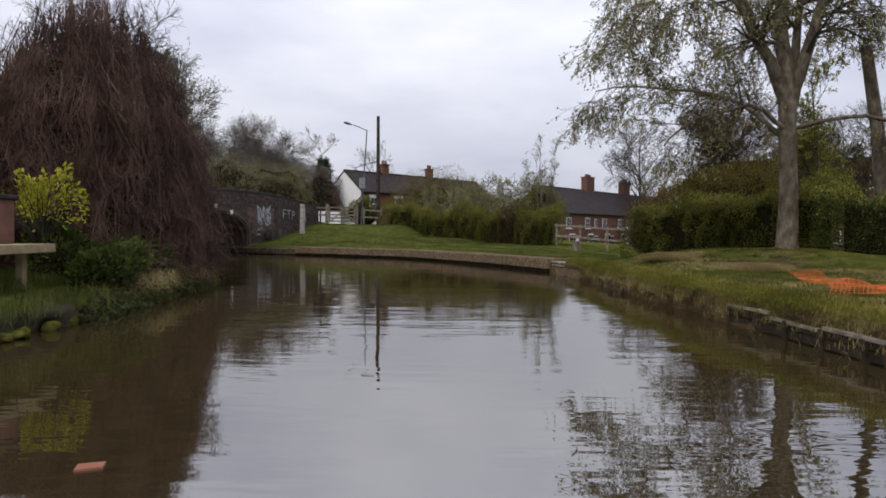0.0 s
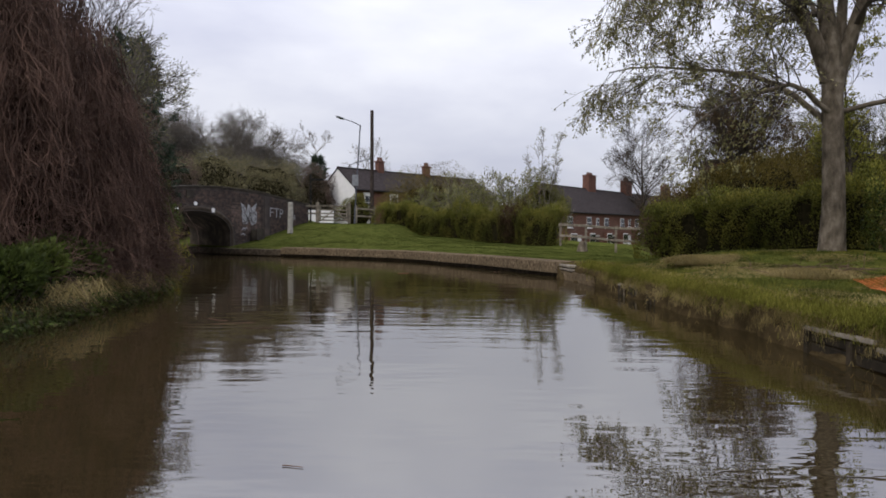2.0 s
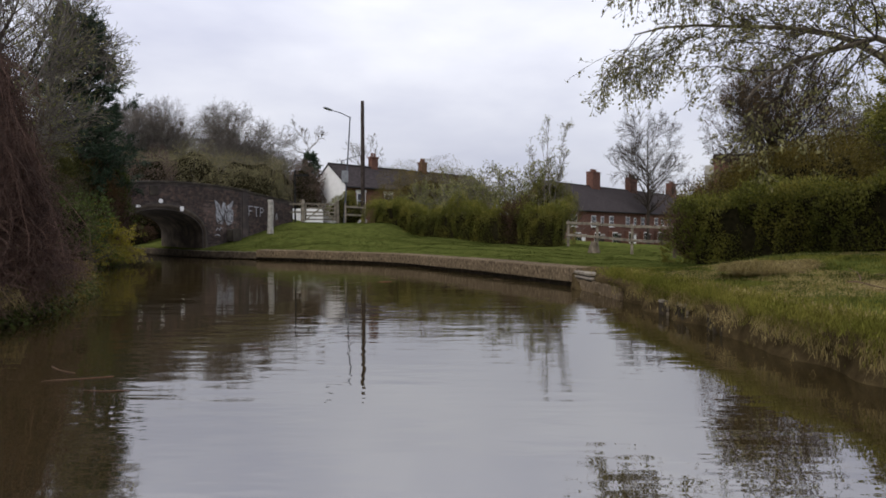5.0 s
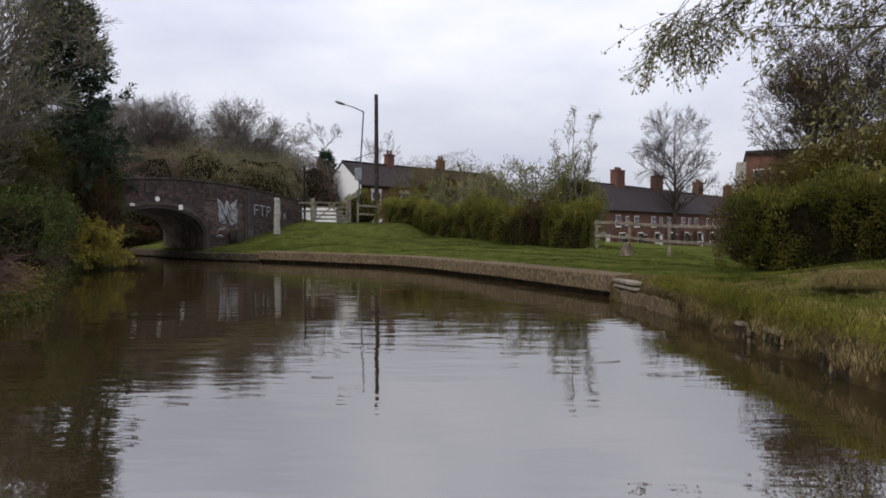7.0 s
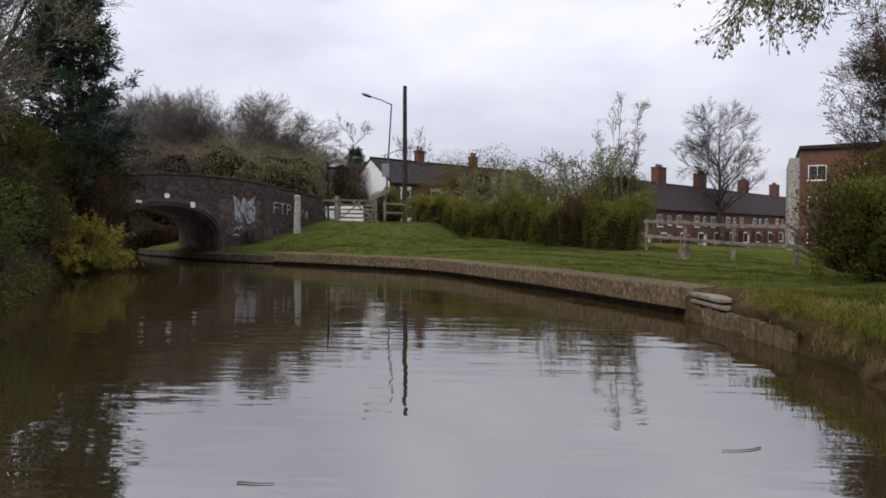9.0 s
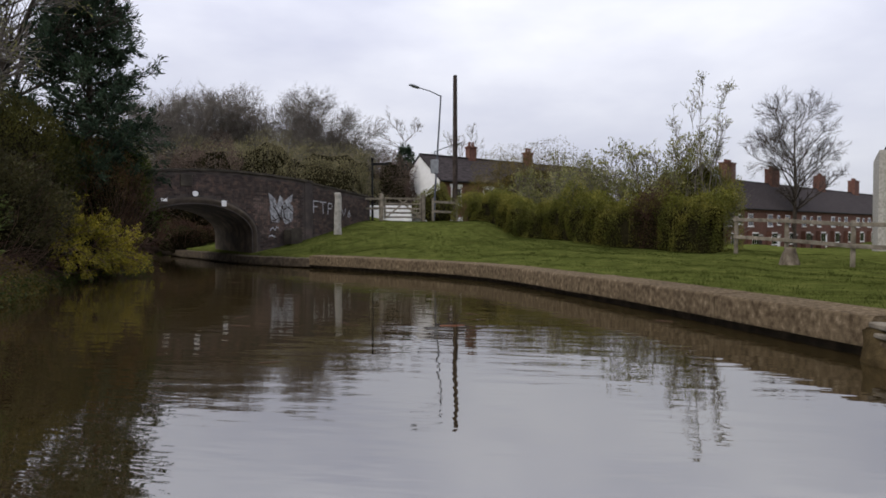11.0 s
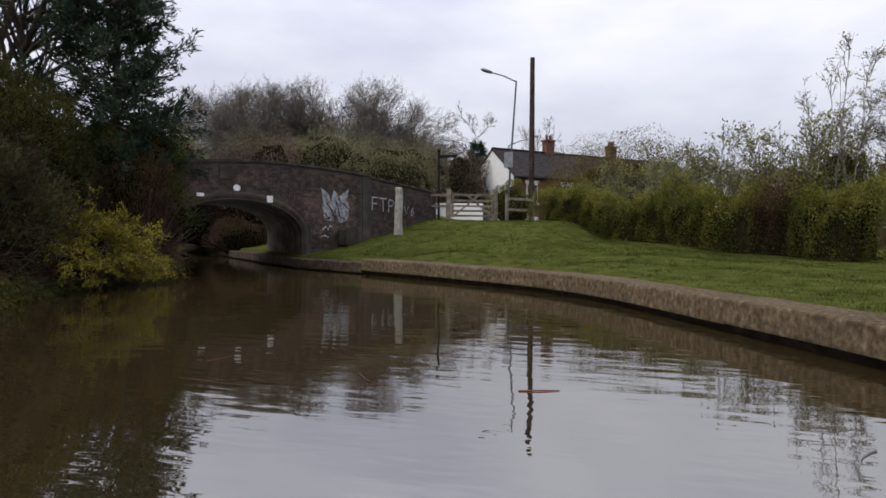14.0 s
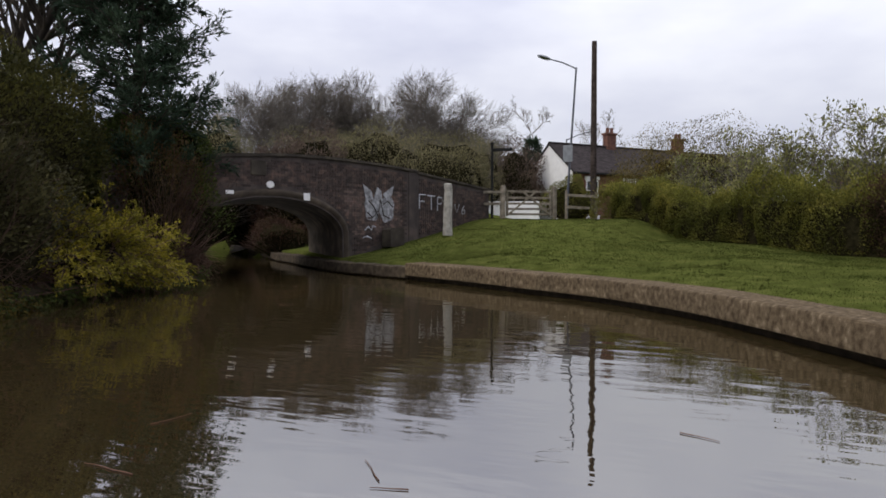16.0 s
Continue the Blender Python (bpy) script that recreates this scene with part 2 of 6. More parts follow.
def mesh_object(name, verts, faces, mat, parent=None, label="", smooth=False):
    me = bpy.data.meshes.new(name)
    if isinstance(verts, np.ndarray) and isinstance(faces, np.ndarray):
        k, m = faces.shape
        me.vertices.add(len(verts))
        me.vertices.foreach_set("co", np.ascontiguousarray(verts, dtype=np.float32).ravel())
        me.loops.add(k * m)
        me.loops.foreach_set("vertex_index", np.ascontiguousarray(faces, dtype=np.int32).ravel())
        me.polygons.add(k)
        me.polygons.foreach_set("loop_start", np.arange(0, k * m, m, dtype=np.int32))
        me.update(calc_edges=True)
    else:
        me.from_pydata([tuple(v) for v in verts], [], [tuple(f) for f in faces])
        me.update()
    if smooth:
        me.polygons.foreach_set("use_smooth", [True] * len(me.polygons))
    me.materials.append(mat)
    ob = new(name, me)
    if parent:
        ob.parent = parent
    if label:
        ob["label"] = label
    return ob


def part(name, bm, mat, parent=None, label="", smooth=False):
    """Links a bmesh as one mesh object under a thing or a part."""
    me = bpy.data.meshes.new(name)
    bm.to_mesh(me)
    bm.free()
    if smooth:
        me.polygons.foreach_set("use_smooth", [True] * len(me.polygons))
    me.materials.append(mat)
    ob = new(name, me)
    if parent:
        ob.parent = parent
    if label:
        ob["label"] = label
    return ob


def thing(name, label, category, group="", at=(0, 0, 0), turn=0.0):
    ob = new(name)
    ob.matrix_basis = pose(*at, 0, 0, turn)
    ob.empty_display_size = 0.2
    return tagged(ob, label, category, group)


def box(bm, x0, x1, y0, y1, z0, z1, bevel=0.0, m=None):
    """A bevelled block added to a bmesh."""
    made = bmesh.ops.create_cube(bm, size=1.0, matrix=Matrix.Translation(((x0 + x1) / 2, (y0 + y1) / 2, (z0 + z1) / 2)) @ Matrix.Diagonal((x1 - x0, y1 - y0, z1 - z0, 1)))
    vs = made["verts"]
    if bevel:
        es = list({e for v in vs for e in v.link_edges})
        vs = [v for f in bmesh.ops.bevel(bm, geom=es, offset=bevel, segments=1, affect="EDGES")["faces"] for v in f.verts] + [v for v in vs if v.is_valid]
        vs = list(set(vs))
    if m is not None:
        bmesh.ops.transform(bm, matrix=m, verts=vs)
    return bm


def block(x0, x1, y0, y1, z0, z1, bevel=0.01):
    return box(bmesh.new(), x0, x1, y0, y1, z0, z1, bevel)


def batches(lines):
    """Lines of the plan of a plant as stacks of equal length: single polylines are gathered by their number of points."""
    out, loose = [], {}
    for pts, rad in lines:
        if pts.ndim == 3:
            out.append((pts, rad))
        else:
            loose.setdefault(len(pts), []).append((pts, rad))
    return out + [(np.stack([q for q, _ in g]), np.stack([r for _, r in g])) for g in loose.values()]


def singles(lines):
    return [(pts[i], rad[i]) for pts, rad in batches(lines) for i in range(len(pts))]


def tubes(lines, sides=3):
    """Verts and faces of many tapered tubes along polylines."""
    verts, faces, base = [], [], 0
    ang = np.arange(sides) * 2 * math.pi / sides
    ca, sa = np.cos(ang), np.sin(ang)
    for pts, rad in batches(lines):
        n, k = rad.shape
        d = np.gradient(pts, axis=1)
        d /= np.linalg.norm(d, axis=2)[..., None] + 1e-9
        ref = np.where(np.abs(d[..., 2:3]) > 0.9, np.array([1.0, 0, 0]), np.array([0, 0, 1.0]))
        a = np.cross(d, ref)
        a /= np.linalg.norm(a, axis=2)[..., None] + 1e-9
        b = np.cross(d, a)
        ring = pts[:, :, None] + rad[:, :, None, None] * (a[:, :, None] * ca[:, None] + b[:, :, None] * sa[:, None])
        verts.append(ring.reshape(-1, 3))
        row = (np.arange(n)[:, None] * k + np.arange(k - 1)[None]).reshape(-1, 1) * sides
        i = row + np.arange(sides)[None]
        j = row + (np.arange(sides)[None] + 1) % sides
        faces.append((np.stack([i, j, j + sides, i + sides], -1) + base).reshape(-1, 4))
        base += n * k * sides
    return np.concatenate(verts), np.concatenate(faces)


def leaf_mesh(c, size, along=None, flat=0.5, wide=0.5):
    """One small folded diamond per centre: verts and quads."""
    k = len(c)
    size = np.broadcast_to(size, (k,))[:, None] * rng.uniform(0.6, 1.35, (k, 1))
    d = rng.normal(size=(k, 3)) if along is None else along + 0.45 * rng.normal(size=(k, 3))
    d /= np.linalg.norm(d, axis=1)[:, None] + 1e-9
    up = rng.normal(size=(k, 3)) * (1 - flat) + np.array([0, 0, flat])
    s = np.cross(d, up)
    s /= np.linalg.norm(s, axis=1)[:, None] + 1e-9
    nn = np.cross(s, d)
    v = np.stack([c, c + size * (0.5 * d + wide * 0.5 * s + 0.12 * nn), c + size * d, c + size * (0.5 * d - wide * 0.5 * s + 0.12 * nn)], 1).reshape(-1, 3)
    f = np.arange(4 * k).reshape(k, 4)
    return v, f


def arc_pieces(pts):
    pts = np.array(pts, float)
    return np.concatenate([[0], np.cumsum(np.linalg.norm(np.diff(pts[:, :2], axis=0), axis=1))])


def resample(pts, step):
    pts = np.array(pts, float)
    s = arc_pieces(pts)
    k = max(2, int(s[-1] / step) + 1)
    q = np.linspace(0, s[-1], k)
    out = np.stack([np.interp(q, s, pts[:, i]) for i in range(pts.shape[1])], 1)
    if len(out) > 6:
        for _ in range(3):
            out[1:-1] = 0.25 * out[:-2] + 0.5 * out[1:-1] + 0.25 * out[2:]
    return out


# ---- plan ----
# waterside edge of the towing-path side, from behind the start to under the bridge
COPING = [(3.28, 19.75), (2.55, 21.25), (1.95, 22.5), (1.42, 23.6), (0.62, 25.05), (-0.15, 26.5), (-1.0, 27.95), (-2.05, 29.2), (-3.3, 30.25), (-4.5, 31.05), (-6.1, 32.15), (-8.1, 33.4)]
OLD_EDGE = [(-8.1, 33.4), (-9.6, 34.2), (-10.9, 34.9), (-12.4, 36.1), (-13.4, 37.1), (-17.5, 40.7), (-22, 45.2), (-36, 58.2)]
NEAR_BANK = [(4.35, -40), (4.35, 4), (4.3, 6.3), (4.15, 8), (4.02, 9.5), (3.93, 11), (3.84, 12.7), (3.78, 14.7), (3.7, 16.6), (3.6, 17.9), (3.28, 19.75)]
LEFT_BANK = [(-5.2, -40), (-5.2, 8.2), (-5.5, 10.5), (-6.0, 14.5), (-7.2, 18), (-9.6, 22), (-11.6, 25.5), (-12.4, 28.5), (-13.0, 31.4), (-16.4, 34.7), (-22.5, 40.5), (-38, 54.5)]
RIGHT = np.array(NEAR_BANK + COPING[1:] + OLD_EDGE[1:])
LEFTB = np.array(LEFT_BANK)
CANAL = np.concatenate([RIGHT, LEFTB[::-1]])

B0, BD = np.array([-12.3, 33.4]), np.array([0.3213, 0.947])  # bridge face: a point and its direction
BN = np.array([0.947, -0.3213])                                # towards the camera's side

HEIGHTS = [(4.2, 20.4, 0.42), (1.9, 25.4, 0.44), (-2.6, 32.0, 0.52), (-8.0, 34.8, 0.46), (-10.6, 36.4, 0.46), (-10.3, 37.8, 1.15), (-8.7, 38.1, 1.42), (-7.6, 43.6, 1.76), (-4.3, 43, 1.74), (-0.3, 39.6, 0.9),
           (2.6, 37.2, 0.64), (4.3, 35.6, 0.52), (5.9, 34.4, 0.54), (8.5, 16.6, 0.88), (5.5, 12, 0.5), (5.6, 5, 0.44), (6.2, 9, 0.48), (9, 26, 0.22), (7.7, 30.6, 0.34), (14, 40, -0.4), (25, 65, -1.3), (30, 95, -1.3), (-8, 60, 1.6), (-20, 60, 2.2), (-13, 45, 2.6),
           (-8, 8, 0.5), (-9, 16, 0.6), (-15, 27, 1.0), (-20, 36, 1.6), (12, 8, 0.75), (5, 70, -0.6)]


def edge_distance(px, py, line, closed):
    """Distance from points to a polyline."""
    best = np.full(px.shape, 1e9)
    pts = np.vstack([line, line[:1]]) if closed else line
    for (ax, ay), (bx, by) in zip(pts[:-1], pts[1:]):
        dx, dy = bx - ax, by - ay
        t = np.clip(((px - ax) * dx + (py - ay) * dy) / (dx * dx + dy * dy + 1e-12), 0, 1)
        best = np.minimum(best, np.hypot(px - ax - t * dx, py - ay - t * dy))
    return best


def inside(px, py, poly):
    res = np.zeros(px.shape, bool)
    j = len(poly) - 1
    for i in range(len(poly)):
        xi, yi, xj, yj = *poly[i], *poly[j]
        hit = ((yi > py) != (yj > py)) & (px < (xj - xi) * (py - yi) / (yj - yi + 1e-12) + xi)
        res ^= hit
        j = i
    return res


def land(px, py):
    """Height of the land away from the water."""
    px, py = np.asarray(px, float), np.asarray(py, float)
    num, den = np.zeros(px.shape), np.zeros(px.shape)
    for hx, hy, hz in HEIGHTS:
        w = 1.0 / ((px - hx) ** 2 + (py - hy) ** 2 + 1.2) ** 1.6
        num, den = num + w * hz, den + w
    far = np.clip((np.hypot(px, py - 30) - 90) / 120, 0, 1)
    z = num / den * (1 - far) + 0.3 * far
    return z + 0.04 * np.sin(px * 1.7 + 0.6 * py) * np.cos(py * 1.3 - 0.4 * px)


def height(px, py):
    px, py = np.asarray(px, float), np.asarray(py, float)
    d = edge_distance(px, py, CANAL, True)
    wet = inside(px, py, CANAL)
    z = land(px, py)
    shore = np.minimum(z, 0.37 + 0.12 * d + 0.012 * d * d)
    return np.where(wet | (d < 0.26), -0.9, shore)


def spaced(lo, a, b, hi, fine, far):
    core = np.arange(a, b + 1e-6, fine)
    k = np.linspace(0, 1, far)[1:]
    left = a - (a - lo) * k ** 3
    right = b + (hi - b) * k ** 3
    return np.concatenate([left[::-1], core, right])


gx = spaced(-2500, -19, 16, 2500, 0.25, 26)
gy = spaced(-800, -3, 52, 3500, 0.25, 26)
GX, GY = np.meshgrid(gx, gy)
GZ = height(GX, GY)
nx, ny = len(gx), len(gy)
gi = np.arange(nx * ny).reshape(ny, nx)
ground = mesh_object("ground", np.stack([GX, GY, GZ], -1).reshape(-1, 3), np.stack([gi[:-1, :-1], gi[:-1, 1:], gi[1:, 1:], gi[1:, :-1]], -1).reshape(-1, 4), GROUND, smooth=True)
tagged(ground, "rough mown grass on the canal banks", "grass", kind="structure")

# water: one sheet a little wider than the cut
lines = [resample(RIGHT, 0.8), resample(LEFTB, 0.8)]
k = 140
ra = np.stack([np.interp(np.linspace(0, 1, k), np.linspace(0, 1, len(lines[0])), lines[0][:, i]) for i in (0, 1)], 1)
la = np.stack([np.interp(np.linspace(0, 1, k), np.linspace(0, 1, len(lines[1])), lines[1][:, i]) for i in (0, 1)], 1)
off = (ra - la) / np.linalg.norm(ra - la, axis=1)[:, None] * 0.25
wv = np.concatenate([np.c_[ra + off, np.zeros(k)], np.c_[la - off, np.zeros(k)]])
water = mesh_object("water", wv, [(i, i + 1, k + i + 1, k + i) for i in range(k - 1)], WATER)
tagged(water, "still brown canal water with faint ripples", "water", kind="structure")


def edging(name, line, z0, z1, width, mat, label, category, under=0.0, long=4.2):
    """A kerb that follows a line of the plan, with a chamfered nose."""
    p = resample(line, 0.35)
    t = np.gradient(p, axis=0)
    t /= np.linalg.norm(t, axis=1)[:, None]
    nrm = np.stack([t[:, 1], -t[:, 0]], 1)
    prof = [(-0.015, z0), (0.0, z0 + 0.02), (0.0, z1 - 0.03), (-0.03, z1), (-width, z1 + 0.01), (-width, z0)]
    m = len(prof)
    wob = 0.004 * np.sin(np.arange(len(p)) * 0.37) + 0.0025 * rng.normal(size=len(p))
    v = np.concatenate([np.c_[p + nrm * o, np.full(len(p), z) + wob] for o, z in prof]).reshape(m, len(p), 3)
    f = [(a * len(p) + i, a * len(p) + i + 1, b * len(p) + i + 1, b * len(p) + i) for a in range(m) for b in [(a + 1) % m] for i in range(len(p) - 1)]
    f += [tuple(a * len(p) for a in range(m)), tuple(a * len(p) + len(p) - 1 for a in reversed(range(m)))]
    v[:, :, :2] -= np.where(np.arange(m) < 4, 0.02, 0.0)[:, None, None] * nrm[None]
    v[:, :, 2] -= np.where((np.arange(m) > 2) & (np.arange(m) < 5), 0.015, 0.0)[:, None]
    ob = mesh_object(name, v.reshape(-1, 3), f, mat)
    s = arc_pieces(p)
    e = 0.0
    while e < s[-1] - 0.2:
        e2 = min(e + long * rng.uniform(0.85, 1.15), s[-1])
        if s[-1] - e2 < 0.5 * long:
            e2 = s[-1]
        q = np.unique(np.concatenate([[e + 0.006], s[(s > e + 0.05) & (s < e2 - 0.05)], [e2 - 0.006]]))
        line2 = np.stack([np.interp(q, s, p[:, i]) for i in (0, 1)], 1)
        n2 = np.stack([np.interp(q, s, nrm[:, i]) for i in (0, 1)], 1)
        lift, push, k2 = 0.006 * rng.normal(), 0.006 * rng.normal(), len(q)
        prof2 = [(0.0, z0), (0.006, z0 + 0.03), (0.0, z1 - 0.035), (-0.01, z1 - 0.012), (-0.04, z1), (-width, z1 + 0.01), (-width, z0)]
        v2 = np.concatenate([np.c_[line2 + n2 * (o + push + 0.0012 * rng.normal(size=(k2, 1))), np.full(k2, z + lift) + 0.0012 * rng.normal(size=k2)] for o, z in prof2])
        m2 = len(prof2)
        f2 = [(a * k2 + i, a * k2 + i + 1, b * k2 + i + 1, b * k2 + i) for a in range(m2) for b in [(a + 1) % m2] for i in range(k2 - 1)]
        f2 += [tuple(a * k2 for a in range(m2)), tuple(a * k2 + k2 - 1 for a in reversed(range(m2)))]
        mesh_object("coping_block", v2, f2, mat, ob)
        e = e2
    if under:
        q = p - nrm * under
        w = np.concatenate([np.c_[q, np.full(len(p), -0.5)], np.c_[q, np.full(len(p), z0 + 0.03)], np.c_[q - nrm * 0.3, np.full(len(p), z0 + 0.03)], np.c_[q - nrm * 0.3, np.full(len(p), -0.5)]])
        g = [(a * len(p) + i, a * len(p) + i + 1, (a + 1) * len(p) + i + 1, (a + 1) * len(p) + i) for a in range(3) for i in range(len(p) - 1)]
        # near-black for the shadow under the overhanging kerb as well as wet timber
        mesh_object("wet_footing", w, g, WETWOOD, ob, "wet timber footing below the kerb, undercut shadow in its dark colour")
    return tagged(ob, label, category, kind="structure")


def side_check(line):
    """Turns a line so that the water lies on its right-hand side."""
    p = np.array(line, float)
    t = p[1] - p[0]
    q = p[0] + 0.5 * t + 0.3 * np.array([t[1], -t[0]]) / np.linalg.norm(t)
    return p if inside(q[:1], q[1:], CANAL)[0] else p[::-1]


kerb = edging("coping_kerb", side_check(COPING), 0.12, 0.44, 0.6, CONCRETE, "weathered concrete coping along the towing path", "kerb", 0.14)
old_kerb = edging("stone_kerb", side_check(OLD_EDGE), 0.05, 0.34, 0.5, OLDSTONE, "worn old stone edge running under the bridge", "kerb", 0.08, 1.1)

# ---- bridge ----


def face_point(s, z, out=0.0):
    q = B0 + BD * s + BN * out
    return Vector((q[0], q[1], z))


BM = Matrix(((BD[0], -BN[0], 0, B0[0]), (BD[1], -BN[1], 0, B0[1]), (0, 0, 1, 0), (0, 0, 0, 1)))  # local x along the face, y inwards
bridge = thing("canal_bridge", "sooty brick hump-backed canal bridge with rendered arch", "bridge")
bridge.matrix_basis = BM
ARC_C, ARC_W, ARC_S, ARC_R = 0.06, 2.6, 1.15, 1.1


def arch_line(grow=0.0, k=28, foot=-0.6):
    w, r = ARC_W + grow, ARC_R + grow
    pts = [(ARC_C - w, foot)]
    for i in range(k + 1):
        a = math.pi * (1 - i / k)
        pts.append((ARC_C + w * math.cos(a), ARC_S + r * math.sin(a)))
    return pts + [(ARC_C + w, foot)]


def parapet_top(s):
    return 3.6 - (0.016 if s < 2.3 else 0.008) * (s - 2.3) ** 2


SKEW = 0.5  # the arch runs askew to the face


def skewed(bm):
    for w in bm.verts:
        w.co.x += SKEW * max(0.0, w.co.y - 0.1)
    return bm


def prism(outline, y0, y1):
    """A plate cut to an outline in x and z, from y0 to y1."""
    bm = bmesh.new()
    a = [bm.verts.new((x, y0, z)) for x, z in outline]
    f = bm.faces.new(a)
    ex = bmesh.ops.extrude_face_region(bm, geom=[f])
    bmesh.ops.translate(bm, vec=(0, y1 - y0, 0), verts=[v for v in ex["geom"] if isinstance(v, bmesh.types.BMVert)])
    bmesh.ops.recalc_face_normals(bm, faces=bm.faces)
    return bm


tops = [(s, parapet_top(s) - 0.1) for s in np.linspace(-4.6, 5.9, 30)]
part("bridge_wall", skewed(prism([(-4.6, -0.6)] + arch_line() + [(5.9, -0.6)] + tops[::-1], 0.0, 4.6)), BRICKWORK, bridge)
ring_out, ring_in = arch_line(0.23), arch_line(0.0)
rb = bmesh.new()
prev = None
for (xo, zo), (xi, zi) in zip(ring_out, ring_in):
    rowv = [rb.verts.new(c) for c in ((xo, 0.02, zo), (xo, -0.045, zo), ((xo * 0.6 + xi * 0.4), -0.06, (zo * 0.6 + zi * 0.4)), (xi * 0.82 + xo * 0.18, 0.0, zi * 0.82 + zo * 0.18), (xi, 0.16, zi), (xi - (xi - xo) * -0.02, 4.58, zi - 0.004))]
    if prev:
        for i in range(5):
            rb.faces.new((prev[i], prev[i + 1], rowv[i + 1], rowv[i]))
    prev = rowv
part("arch_ring", skewed(rb), ARCH, bridge, "worn rendered arch ring and soffit", smooth=True)
for s in np.arange(-4.6, 5.9, 0.45):
    cb = bmesh.new()
    e = min(s + 0.44, 5.95)
    za, zb = parapet_top(s), parapet_top(e)
    vs = [cb.verts.new(c) for c in ((s, -0.07, za - 0.1), (e, -0.07, zb - 0.1), (e, 0.42, zb - 0.1), (s, 0.42, za - 0.1), (s, -0.07, za - 0.02), (e, -0.07, zb - 0.02), (e, 0.38, zb), (s, 0.38, za))]
    for q in ((0, 1, 2, 3), (4, 5, 6, 7), (0, 1, 5, 4), (1, 2, 6, 5), (2, 3, 7, 6), (3, 0, 4, 7)):
        cb.faces.new([vs[i] for i in q])
    bmesh.ops.recalc_face_normals(cb, faces=cb.faces)
    part("coping_stone", cb, RENDER, bridge, "dark weathered coping stone")
part("wing_wall", prism([(6.2, -0.3), (10.6, 0.6), (10.6, 2.94), (6.2, 3.34)], 0.02, 0.4), BRICKWORK, bridge)
part("wing_coping", prism([(6.2, 3.34), (10.62, 2.94), (10.62, 3.01), (6.2, 3.41)], -0.04, 0.46), RENDER, bridge, "grey stone coping of the wing wall")
part("pilaster", block(5.72, 6.2, -0.025, 0.5, -0.3, 3.4, 0.015), BRICKWORK, bridge)
part("pilaster_cap", block(5.68, 6.22, -0.06, 0.5, 3.4, 3.47, 0.015), RENDER, bridge)
part("stone_plaque", block(-0.68, -0.18, -0.05, 0.1, 2.84, 3.26, 0.015), RENDER, bridge, "weathered blank stone plaque")


# ---- banks of earth ----
def bank_strip(name, line, top, label, mat, step=0.12):
    """The steep earth face of a natural bank, hollowed and lumpy, with a lip that meets the grass."""
    p = resample(line, step)
    t = np.gradient(p, axis=0)
    t /= np.linalg.norm(t, axis=1)[:, None]
    nrm = np.stack([t[:, 1], -t[:, 0]], 1)  # towards the water
    rows = []
    for o, z, a in ((0.05, -0.35, 0.02), (0.04, 0.0, 0.06), (-0.02, top * 0.4, 0.06), (0.02, top * 0.75, 0.07), (-0.1, top, 0.05), (-0.4, top + 0.06, 0.03), (-0.75, top + 0.03, 0.02), (-0.9, -0.2, 0.0)):
        k = len(p)
        wob = a * (np.sin(np.arange(k) * 0.23 + 9 * z) + np.sin(np.arange(k) * 0.61 + 5 * z) + 1.2 * np.convolve(rng.normal(size=k + 4), np.full(5, 0.2), "valid"))
        rows.append(np.c_[p + nrm * (o + wob)[:, None], z + 0.12 * a * rng.normal(size=k)])
    k, m = len(p), len(rows)
    v = np.concatenate(rows)
    f = [(a * k + i, a * k + i + 1, (a + 1) * k + i + 1, (a + 1) * k + i) for a in range(m - 1) for i in range(k - 1)]
    ob = mesh_object(name, v, f, mat, smooth=True)
    return tagged(ob, label, "bank", kind="structure"), p, nrm


near_bank, NB_P, NB_N = bank_strip("bank_near", side_check(NEAR_BANK[1:]), 0.42, "crumbling earth bank with hanging dry grass", BANK)
left_bank, LB_P, LB_N = bank_strip("bank_left", side_check([(-5.2, 2.0)] + LEFT_BANK[1:9]), 0.3, "low overgrown earth bank", MUD)


# ---- plants ----
def branch(rnd, start, way, length, r0, r1, wander, droop, k=7):
    """A wandering polyline with its radii."""
    pts = [np.array(start, float)]
    d = np.array(way, float) / np.linalg.norm(way)
    for _ in range(k - 1):
        d = d + wander * rnd.normal(size=3) + np.array([0, 0, droop])
        d /= np.linalg.norm(d)
        pts.append(pts[-1] + d * length / (k - 1))
    return np.array(pts), np.linspace(r0, r1, k)


def grow(rnd, start, way, length, r0, r1, wander, droop, k):
    """Many wandering polylines at once, with their radii."""
    n = len(start)
    d = way / (np.linalg.norm(way, axis=1)[:, None] + 1e-9)
    step = (np.broadcast_to(length, (n,)) / (k - 1))[:, None]
    pts = [np.array(start, float)]
    for _ in range(k - 1):
        d = d + wander * rnd.normal(size=(n, 3)) + np.array([0, 0, droop])
        d /= np.linalg.norm(d, axis=1)[:, None]
        pts.append(pts[-1] + d * step)
    f = np.linspace(0, 1, k)
    r0, r1 = np.broadcast_to(r0, (n,))[:, None], np.broadcast_to(r1, (n,))[:, None]
    return np.stack(pts, 1), r0 * (1 - f) + r1 * f


